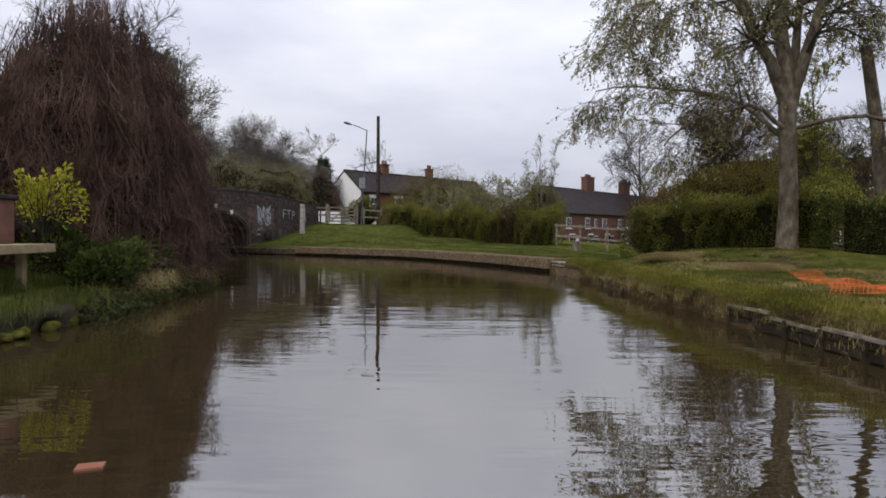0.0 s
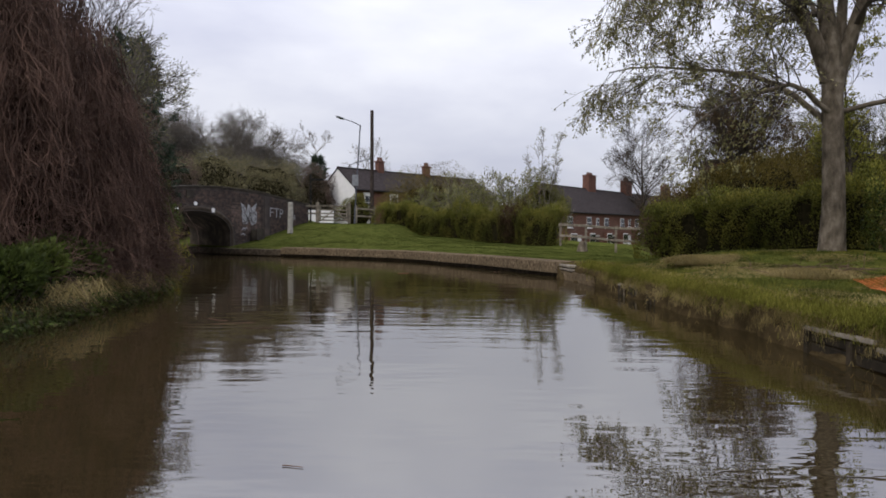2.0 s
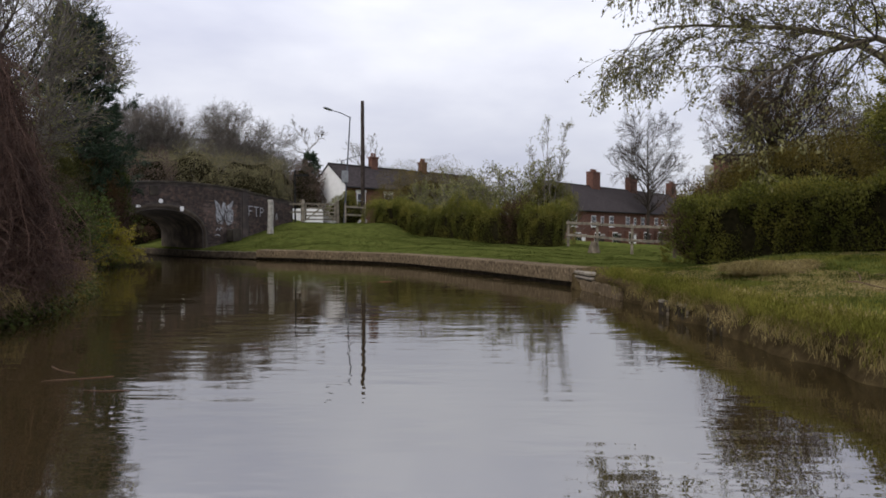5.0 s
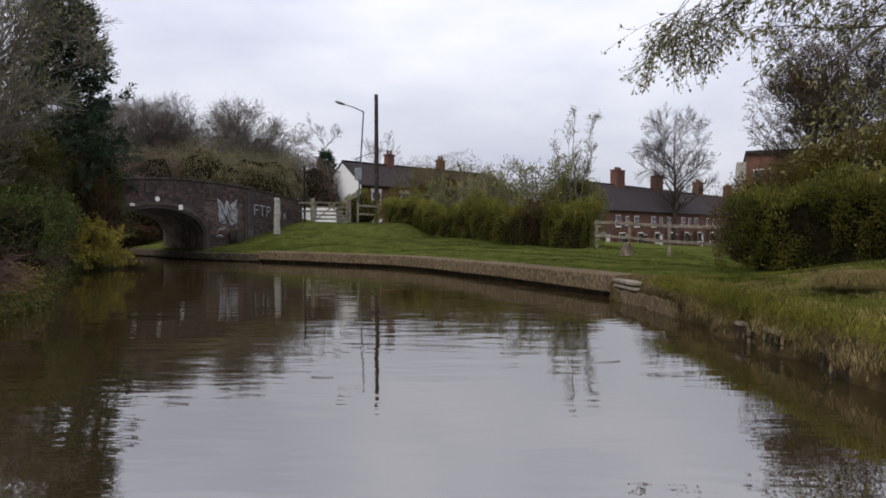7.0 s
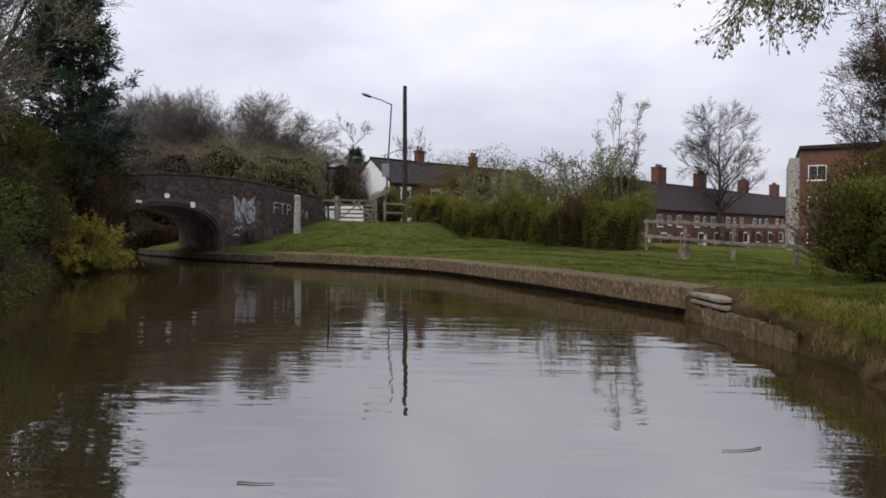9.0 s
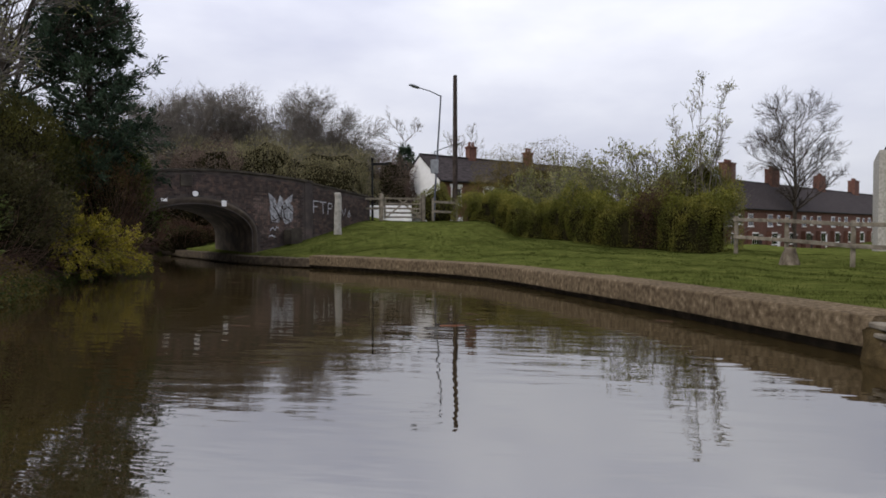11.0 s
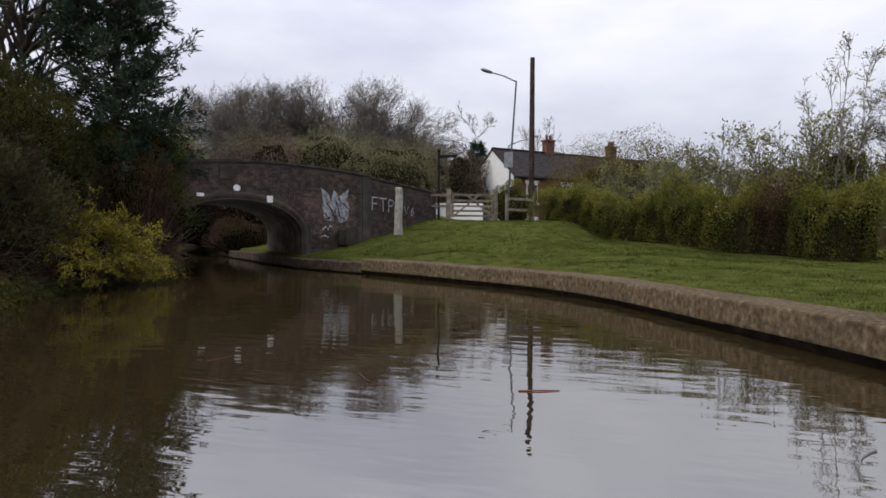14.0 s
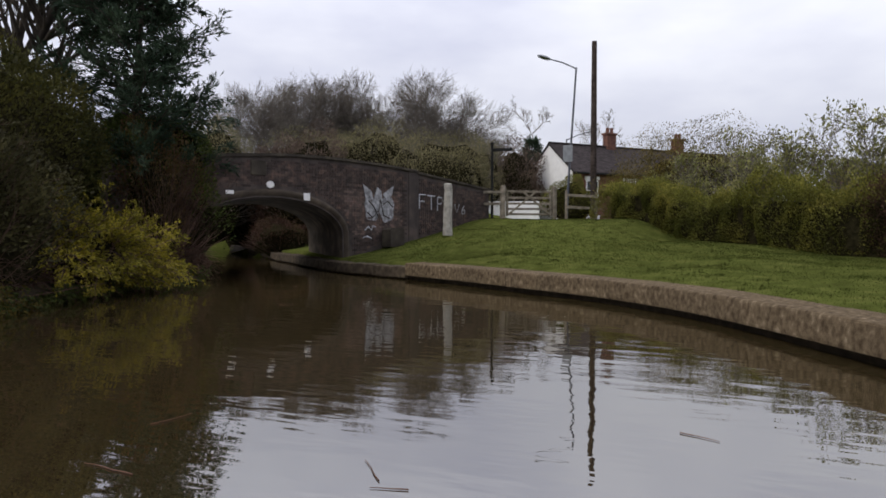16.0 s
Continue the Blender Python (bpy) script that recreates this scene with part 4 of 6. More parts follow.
def stroke(pts_, w=0.028):
    v, f = tubes([(np.array([(s, -0.02, z) for s, z in pts_]), np.full(len(pts_), w))], 5)
    v[:, 1] = -0.024 + (v[:, 1] + 0.02) * 0.15
    return mesh_object("painted_letter_stroke", v, f, LETTER, bridge, "white painted letter stroke")


# the letters F T P and V 6
X0, ZB, ZT = 6.27, 2.07, 2.59
stroke([(X0, ZB), (X0, ZT)]), stroke([(X0 - 0.03, ZT), (X0 + 0.34, ZT)]), stroke([(X0, ZB + 0.28), (X0 + 0.28, ZB + 0.28)])
stroke([(X0 + 0.42, ZT - 0.02), (X0 + 0.88, ZT - 0.03)]), stroke([(X0 + 0.66, ZB - 0.02), (X0 + 0.65, ZT - 0.02)])
stroke([(X0 + 1.0, ZB - 0.05), (X0 + 1.02, ZT - 0.06)]), stroke([(X0 + 1.02, ZT - 0.06), (X0 + 1.25, ZT - 0.08), (X0 + 1.32, ZT - 0.18), (X0 + 1.22, ZT - 0.3), (X0 + 1.02, ZT - 0.3)])
stroke([(8.3, 2.3), (8.42, 1.98), (8.58, 2.32)], 0.026), stroke([(8.9, 2.26), (8.76, 2.12), (8.74, 1.98), (8.84, 1.92), (8.94, 2.0), (8.9, 2.1), (8.76, 2.08)], 0.026)
stroke([(3.6, 1.3), (3.75, 1.42), (3.9, 1.3), (3.95, 1.45), (4.1, 1.4)], 0.03), stroke([(3.5, 1.05), (3.7, 1.1), (3.9, 1.02)], 0.03)


# ---- houses ----
def window(parent, x, z, w, h, y=-0.02, lintel=True, name="window", bars=1):
    """A white sash window set in a wall that faces -y: frame, panes, sill, lintel."""
    win = part(name, block(x - w / 2, x + w / 2, y - 0.03, y + 0.05, z, z + h, 0.01), WHITE, parent, "white window frame")
    n = 2
    for i in range(n):
        for j in range(bars + 1):
            ww, hh = (w - 0.12) / n, (h - 0.12) / (bars + 1)
            part("pane", block(x - w / 2 + 0.06 + i * ww + 0.02, x - w / 2 + 0.06 + (i + 1) * ww - 0.02, y - 0.045, y - 0.02, z + 0.06 + j * hh + 0.02, z + 0.06 + (j + 1) * hh - 0.02, 0.0), GLASS, win, "dark glass pane")
    part("sill", block(x - w / 2 - 0.08, x + w / 2 + 0.08, y - 0.12, y + 0.05, z - 0.1, z, 0.01), WHITE, win, "white sill")
    if lintel:
        part("lintel", block(x - w / 2 - 0.1, x + w / 2 + 0.1, y - 0.04, y + 0.05, z + h + 0.01, z + h + 0.24, 0.01), WHITE, win, "white painted lintel")
    return win


def chimney(parent, x, y, z0, z1, w=0.75, d=0.5, pots=2):
    c = part("chimney", block(x - w / 2, x + w / 2, y - d / 2, y + d / 2, z0, z1, 0.01), CHIMNEY_BRICK, parent, "sooty red brick chimney stack")
    part("chimney_cap", block(x - w / 2 - 0.07, x + w / 2 + 0.07, y - d / 2 - 0.07, y + d / 2 + 0.07, z1, z1 + 0.14, 0.02), CHIMNEY_BRICK, c)
    for i in range(pots):
        px = x + (i - (pots - 1) / 2) * 0.34
        v, f = tubes([(np.array([(px, y, z1 + 0.14), (px, y, z1 + 0.3), (px, y, z1 + 0.5)]), np.array([0.13, 0.11, 0.12]))], 8)
        mesh_object("chimney_pot", v, f, CHIMNEY_BRICK, c)
    return c


def gabled(parent, length, depth, z0, eave, ridge, wall, front_y=0.0, over=0.25):
    """Walls with gables at both ends, and a slate roof with thickness. Front faces -y."""
    bm = bmesh.new()
    a = [bm.verts.new(c) for c in ((0, 0, z0), (0, depth, z0), (0, depth, eave), (0, depth / 2, ridge), (0, 0, eave))]
    f = bm.faces.new(a)
    ex = bmesh.ops.extrude_face_region(bm, geom=[f])
    bmesh.ops.translate(bm, vec=(length, 0, 0), verts=[q for q in ex["geom"] if isinstance(q, bmesh.types.BMVert)])
    bmesh.ops.recalc_face_normals(bm, faces=bm.faces)
    part("wall", bm, wall, parent)
    k = (ridge - eave) / (depth / 2)
    bm = bmesh.new()
    t = 0.12
    prof = [(-over, eave - k * over + 0.02), (depth / 2, ridge + 0.02), (depth + over, eave - k * over + 0.02), (depth + over, eave - k * over + 0.02 + t), (depth / 2, ridge + 0.02 + t), (-over, eave - k * over + 0.02 + t)]
    a = [bm.verts.new((-0.12, y, z)) for y, z in prof]
    f = bm.faces.new(a)
    ex = bmesh.ops.extrude_face_region(bm, geom=[f])
    bmesh.ops.translate(bm, vec=(length + 0.24, 0, 0), verts=[q for q in ex["geom"] if isinstance(q, bmesh.types.BMVert)])
    bmesh.ops.recalc_face_normals(bm, faces=bm.faces)
    roof = part("roof", bm, SLATE, parent, "dark slate roof")
    part("ridge_tiles", block(-0.12, length + 0.12, depth / 2 - 0.1, depth / 2 + 0.1, ridge + t, ridge + t + 0.1, 0.03), SLATE, roof)
    part("gutter", block(-0.12, length + 0.12, -over - 0.1, -over + 0.02, eave - k * over - 0.02, eave - k * over + 0.1, 0.03), IRON, parent, "dark gutter")
    return roof


HT = math.degrees(math.atan2(0.74, 0.68))
cottage = thing("cottage", "red brick cottage with a white painted gable and slate roof", "house", at=(-9.7 + 0.74 * 2.4, 59.4 - 0.68 * 2.4, 0), turn=HT)
gabled(cottage, 19.0, 4.8, 0.2, 5.0, 6.85, RED_BRICK)
gb = prism([(0, 0.2), (4.8, 0.2), (4.8, 5.0), (2.4, 6.85), (0, 5.0)], 0, 0.05)
bmesh.ops.transform(gb, matrix=Matrix.Translation((-0.05, 0, 0)) @ Matrix(((0, 1, 0, 0), (1, 0, 0, 0), (0, 0, 1, 0), (0, 0, 0, 1))), verts=gb.verts)
part("white_gable", gb, WHITE, cottage, "white painted gable wall")
chimney(cottage, 4.95, 2.4, 6.4, 7.8)
chimney(cottage, 11.3, 2.4, 6.4, 7.8)
for x in (1.5, 4.6, 7.8, 11, 14, 17):
    window(cottage, x, 3.15, 0.95, 1.3)
    window(cottage, x, 0.6, 1.0, 1.4)

wallm = part("garden_wall", block(0, 4.6, 0, 0.22, -0.4, 1.25, 0.02), WHITE, None, "low white painted garden wall beside the cottage")
wallm.matrix_basis = pose(-13.6, 52.8, 1.7, 0, 0, 14)
tagged(wallm, category="wall")

terrace = thing("terraced_houses", "row of red brick terraced houses with slate roof", "house", at=(14.6, 79.9, 0), turn=50)
gabled(terrace, 75.0, 8.0, -2.0, 3.8, 7.2, RED_BRICK)
for x in (14.0, 26.4, 42.7, 57.3):
    chimney(terrace, x, 4.0, 6.8, 9.2, 2.2, 1.0, 5)
for i in range(15):
    x = 2.5 + i * 5.0
    window(terrace, x - 1.2, 1.75, 1.3, 1.4, lintel=False, bars=1)
    if i % 2:
        window(terrace, x + 1.2, 1.95, 0.8, 1.1, lintel=False, bars=1)
    bay = part("bay_window", block(x - 2.0, x - 0.4, -0.55, 0.0, -1.8, 1.2, 0.03), RED_BRICK, terrace, "brick bay with white-framed window")
    part("bay_frame", block(x - 1.97, x - 0.43, -0.565, -0.5, -0.45, 1.05, 0.01), WHITE, bay, "white window frame")
    for j in range(3):
        part("pane", block(x - 1.92 + j * 0.5, x - 1.5 + j * 0.5, -0.59, -0.55, -0.3, 0.92, 0.0), GLASS, bay)
    door = part("door", block(x + 0.75, x + 1.65, -0.06, 0.02, -1.7, 0.6, 0.01), DARKWOOD if i % 3 else WHITE, terrace, "painted front door")
    part("door_head", block(x + 0.6, x + 1.8, -0.1, 0.02, 0.61, 0.83, 0.01), STONE, door)

flats = thing("apartment_block", "three-storey brick flats with flat roof and grey end wall", "building", at=(27.7, 73.0, 0), turn=-22)
part("wall", block(0.9, 26, 0, 12, -1.5, 8.9, 0.02), RED_BRICK, flats)
part("end_wall", block(0, 0.9, 0.3, 11, -1.5, 8.2, 0.02), STONE, flats, "pale grey rendered end wall")
part("roof_edge", block(0.8, 26.3, -0.3, 12.3, 8.9, 9.25, 0.02), SLATE, flats, "dark flat roof edge")
for fl in range(3):
    for i in range(6):
        window(flats, 2.3 + i * 4.0, 0.2 + fl * 2.9, 1.5, 1.4, lintel=False, bars=0)


# ---- big tree on the near bank, with a drooping limb over the water ----
def big_tree():
    rnd = np.random.default_rng(5)
    base = thing("canal_tree", "tall grey-barked tree with drooping twigs and small new leaves", "tree", at=(8.9, 16.65, 0.7))
    trunk = [(np.array([(0, 0, -0.4), (0.0, 0, 0.3), (0.02, 0, 1.2), (0.0, 0.02, 2.4), (-0.03, 0.05, 3.5), (0, 0.1, 4.3)]), np.array([0.37, 0.28, 0.24, 0.225, 0.22, 0.235]))]

    def limb(p, r0, r1):
        p = np.array(p, float)
        k = np.linspace(0, len(p) - 1, 10)
        q = np.stack([np.interp(k, np.arange(len(p)), p[:, i]) for i in range(3)], 1)
        q[1:-1] = 0.25 * q[:-2] + 0.5 * q[1:-1] + 0.25 * q[2:]
        return q + 0.04 * rnd.normal(size=q.shape), np.linspace(r0, r1, 10)

    limbs = [limb([(0, 0.1, 4.0), (-0.5, 0.1, 5.1), (-1.2, 0.1, 6.6), (-2.0, 0.2, 9.0)], 0.2, 0.06),
             limb([(0, 0.1, 4.0), (-0.05, 0.2, 5.5), (-0.1, 0.4, 8), (-0.3, 0.6, 11)], 0.24, 0.06),
             limb([(0.05, 0.1, 4.0), (0.4, 0, 5.2), (0.8, -0.2, 7), (1.5, -0.4, 10)], 0.2, 0.06),
             limb([(0.05, 0.1, 4.1), (0.3, 0.3, 5.4), (0.55, 0.7, 7.5), (0.6, 1.4, 10)], 0.15, 0.05),
             limb([(-0.1, 0.1, 3.0), (-0.5, 0.4, 3.75), (-1.2, 1.0, 4.4), (-2.3, 1.8, 4.75), (-3.4, 2.5, 4.95), (-4.4, 3.1, 4.9)], 0.075, 0.015),
             limb([(-0.1, 0.0, 3.3), (-0.8, -0.2, 3.9), (-1.6, 0.0, 3.9), (-2.6, 0.2, 3.4), (-3.2, 0.3, 2.9)], 0.07, 0.02),
             limb([(-1.1, 0.1, 6.2), (-2.0, 0.3, 7.3), (-2.9, 0.6, 7.4), (-3.7, 0.9, 6.6), (-4.0, 1.1, 5.6)], 0.06, 0.015),
             limb([(-0.6, 0.1, 5.3), (-1.6, -0.8, 6.5), (-2.5, -1.3, 6.8), (-3.2, -1.6, 6.2), (-3.5, -1.7, 5.2)], 0.055, 0.015),
             limb([(-1.5, 0.1, 7.4), (-2.4, 0.6, 8.5), (-3.3, 1.1, 8.6), (-4.0, 1.5, 7.6), (-4.2, 1.7, 6.4)], 0.06, 0.015),
             limb([(0.2, 0.0, 3.4), (1.2, -0.5, 3.6), (2.2, -1.0, 3.3), (3.3, -1.2, 3.4), (4.4, -1.2, 3.2)], 0.06, 0.02),
             limb([(0.75, 0, 6.4), (1.9, 0.4, 7.4), (3.4, 0.9, 6.8), (5.0, 1.2, 6.2)], 0.06, 0.02),
             limb([(0.9, -0.2, 7.2), (1.7, -1.2, 7.8), (2.6, -2.4, 6.8), (3.6, -3.2, 6.2)], 0.06, 0.02),
             limb([(0.0, 0.2, 5.2), (0.4, 1.8, 6.4), (0.9, 3.4, 7.0), (1.2, 4.6, 6.4)], 0.06, 0.02)]
    l2 = sprout(rnd, limbs, 12, 1.9, 0.8, -0.05, 0.14, 0.3, 0.4, 6, 0.008)
    hang = sprout(rnd, limbs[4:] + l2, 9, 1.2, 0.8, -0.2, 0.12, 0.25, 0.35, 5, 0.005)
    tw = sprout(rnd, hang + l2, 6, 0.42, 0.6, -0.1, 0.18, 0.2, 0.6, 3, 0.004)
    v, f = tubes(trunk, 14)
    mesh_object("trunk", v, f, BARK, base, smooth=True)
    for p, r in limbs:
        v, f = tubes([(p, r)], 8)
        mesh_object("limb", v, f, BARK, base, smooth=True)
    v, f = tubes(l2 + hang + tw, 3)
    mesh_object("branchwork", v, f, DARKBARK, base)
    c, a = leaf_sites(rnd, tw, 5, 0.03)
    v, f = leaf_mesh(c, 0.075, a)
    mesh_object("crown", v, f, L_SPRING, base)


big_tree()

# lopped trunk beside it
lt = thing("lopped_tree", "bare lopped tree trunk leaning over the hedge", "tree", at=(11.2, 16.8, 0.85))
v, f = tubes([(np.array([(0.3, 0, -0.3), (0.28, 0, 1.2), (0.1, 0, 3.2), (-0.25, 0, 5.35)]), np.array([0.22, 0.18, 0.16, 0.14]))], 12)
mesh_object("trunk", v, f, BARK, lt, smooth=True)
v, f = tubes([(np.array([(-0.25, 0, 5.34), (-0.255, 0, 5.38)]), np.array([0.14, 0.02]))], 12)
mesh_object("sawn_top", v, f, DECKWOOD, lt)

# bush mass beside the fence and behind the tree
bush("shrub", "dense dark green shrub on the bank behind the fence", 21, (10.2, 24.0, 0.6), (2.6, 2.2, 1.9), L_OLIVE, 0.075, 46000, amount=0.2, stems=260, twig=BROWNTWIG)
bush("shrub", "bare purple-brown shrub at the edge of the bank", 22, (7.5, 23.4, 0.6), (1.0, 1.1, 1.1), L_HEDGE_RED, 0.05, 5000, stems=420, core=0.55, amount=0.25, twig=BROWNTWIG)
hedge("hedge", "overgrown green hedge behind the tall tree", 23, (6.9, 22.6), (10.6, 16.9), 1.9, 1.6, L_HEDGE, 0.07, 1700)
hedge("hedge", "overgrown dark hedge beside the tall tree", 24, (9.3, 16.2), (14.5, 13.2), 1.5, 1.4, L_DARK, 0.07, 1100)
bush("shrub", "tall olive shrub behind the bank", 26, (12.6, 26.0, 0.4), (3.0, 2.6, 1.9), L_OLIVE, 0.085, 42000, amount=0.2, core=0.62, stems=300, twig=BROWNTWIG, tops=1.5)
bush("shrub", "dark green shrub at the water's edge", 27, (12.8, 10.2, 0.8), (2.4, 2.2, 1.3), L_DARK, 0.08, 14000)

tree("leafing_tree", "slender tree in fresh yellow-green leaf behind the tall trunk", 36, (14.3, 24.2, 0.5), 7.0, 0.1, 16, DARKBARK, L_NEW, 0.095, 9, limb_len=0.28, twig_len=0.6, start=0.2, levels=(5, 4, 3), spread=0.6)
tree("thicket_tree", "bare many-stemmed tree behind the bank", 31, (13.4, 31.5, 0), 7.6, 0.13, 13, DARKBARK, L_BRONZE, 0.07, 3, stems=4, splay=0.2)
tree("thicket_tree", "bare many-stemmed tree with yellow-green buds", 32, (18.0, 31.0, 0), 6.2, 0.13, 11, DARKBARK, L_SPRING, 0.08, 4, stems=3)
tree("thicket_tree", "bare twiggy tree behind the shrubs", 33, (17.0, 26.0, 0.2), 5.8, 0.12, 12, DARKBARK, L_HEDGE, 0.06, 2, stems=3)
tree("bare_tree", "bare rounded tree standing before the terrace", 34, (29.0, 96.3, -1.6), 16.0, 0.3, 36, DARKBARK, None, levels=(8, 6, 4), spread=0.95, droop=0.0, limb_len=0.4, twig_len=1.5, start=0.32, min_r=0.015, rise=0.08)
tree("hedge_sapling", "tall thin sapling with pale new leaves growing through the hedge", 35, (5.6, 37.6, 0.8), 6.6, 0.022, 8, GREYTWIG, L_PALE, 0.075, 2, limb_len=0.14, twig_len=0.3, start=0.15, spread=0.3, levels=(4, 3, 0), stems=7, splay=0.07)
for i, (x, y, hgt) in enumerate([(4.4, 38.6, 3.9), (3.6, 39.4, 3.5), (2.6, 40.2, 3.2), (1.6, 41.0, 3.4), (0.6, 42.2, 3.2), (-0.6, 43.6, 3.1), (-1.8, 44.6, 2.9), (1.2, 46.0, 3.8), (3.2, 44.0, 3.9), (-0.4, 46.5, 3.5)]):
    tree("hedge_sapling", "leafy sapling growing behind the hedge", 40 + i, (x, y, 0.8), hgt, 0.022, 7, GREYTWIG, L_PALE, 0.11, 4, limb_len=0.38, twig_len=0.5, start=0.3, spread=0.5, levels=(4, 3, 0), stems=4, group="saplings behind the hedge")
bush("shrub", "olive green shrub behind the hedge", 51, (-1.1, 47.4, 0.8), (3.4, 1.7, 2.55), L_OLIVE, 0.07, 26000, amount=0.22, core=0.6, stems=260, twig=GREYTWIG, tops=0.5)
bush("shrub", "leafy yellow-green shrub at the foot of the saplings", 52, (5.75, 38.5, 0.6), (1.65, 1.2, 2.25), L_HEDGE, 0.06, 17000, amount=0.22, core=0.6, stems=260, twig=GREYTWIG, tops=0.6)
bush("shrub", "round clipped bush before the cottage", 53, (-6.9, 51.0, 1.5), (1.25, 1.1, 1.4), L_HEDGE, 0.07, 9000)

# ---- thicket behind the bridge ----
k = 0
for x, y, hgt in [(-23, 54, 7.4), (-21.5, 57, 7.8), (-19.5, 58, 7.8), (-17.5, 57, 7.0), (-25.5, 50, 6.6), (-15.5, 62, 6.4), (-27, 58, 8.0), (-22.5, 60, 8.2), (-18.5, 61, 7.4)]:
    tree("thicket_tree", "bare grey-twigged tree in the thicket behind the bridge", 60 + k, (x, y, 1.8), hgt, 0.12, 14, GREYTWIG, None, levels=(6, 6, 4), stems=4, splay=0.25, min_r=0.008, twig_len=1.1, limb_len=0.5, spread=0.75, rise=0.05, group="thicket behind the bridge")
    k += 1
for x, y, r, hgt, m in [(-21, 50, 3.6, 3.1, L_BUD_HAZE), (-17.5, 51, 3.4, 3.2, L_BUD_HAZE), (-14.2, 53.5, 3.2, 3.0, L_BUD_HAZE), (-25, 46, 3.6, 3.0, L_BUD_HAZE), (-12.0, 59, 2.4, 2.8, L_PLUM_HAZE), (-29, 46, 4, 3.2, L_BUD_HAZE), (-14.5, 58, 2.8, 3.2, L_BUD_HAZE), (-19, 44.5, 2.6, 2.4, L_PLUM_HAZE), (-23, 42.5, 2.8, 2.4, L_PLUM_HAZE)]:
    bush("shrub", "olive and brown thicket shrub behind the bridge", 70 + k, (x, y, 1.6), (r, r * 0.8, hgt), m, 0.11, 13000, stems=220, twig=GREYTWIG, tops=1.3, amount=0.2)
    k += 1
tree("bare_tree", "thin bare tree behind the cottage", 81, (-17.5, 82, 1.5), 10.5, 0.14, 10, GREYTWIG, None, levels=(5, 4, 3), min_r=0.014)
tree("bare_tree", "thin bare tree behind the cottage roof", 82, (-9.5, 80, 1.5), 9.5, 0.12, 10, GREYTWIG, None, levels=(5, 4, 3), min_r=0.014)


def conifer(label, seed, at, tall, wide, first, whorls, leaf_size, needles, droop=-0.05):
    """A pine: straight trunk, whorls of boughs, tufts of needles at their ends."""
    rnd = np.random.default_rng(seed)
    base = thing("pine_tree", label, "tree", at=at)
    trunk = branch(rnd, (0, 0, -0.3), (0.02, 0, 1), tall, 0.02 * tall, 0.02, 0.015, 0.0, 9)
    boughs = []
    for i in range(whorls):
        f = first + (1 - first) * i / whorls
        z = f * tall
        L = wide * (1 - f) ** 0.75 * (0.45 + 0.55 * min(1, (f - first) / 0.15 + 0.4)) + 0.25
        for j in range(5):
            a = i * 1.1 + j * 1.257 + 0.3 * rnd.normal()
            boughs.append(branch(rnd, (trunk[0][-1][0] * f, 0, z), (math.cos(a), math.sin(a), 0.25), L * rnd.uniform(0.7, 1.15), 0.035, 0.008, 0.09, droop + 0.06, 6))
    side = sprout(rnd, boughs, 7, wide * 0.28, 0.7, 0.05, 0.14, 0.2, 0.5, 4, 0.006)
    v, f = tubes([trunk], 10)
    mesh_object("trunk", v, f, DARKBARK, base, smooth=True)
    v, f = tubes(boughs + side, 3)
    mesh_object("branchwork", v, f, DARKBARK, base)
    c, a = leaf_sites(rnd, side + boughs, needles, 0.05)
    v, f = leaf_mesh(c, leaf_size, a, 0.2, 0.22)
    mesh_object("needles", v, f, L_NEEDLE, base)
    return base


conifer("tall dark green pine on the bank near the bridge", 91, (-14.1, 30.3, 0.8), 8.8, 2.8, 0.2, 28, 0.17, 40)
conifer("small dark conifer behind the cottage", 92, (-15.6, 81, 1.5), 9.0, 2.0, 0.1, 18, 0.4, 10)


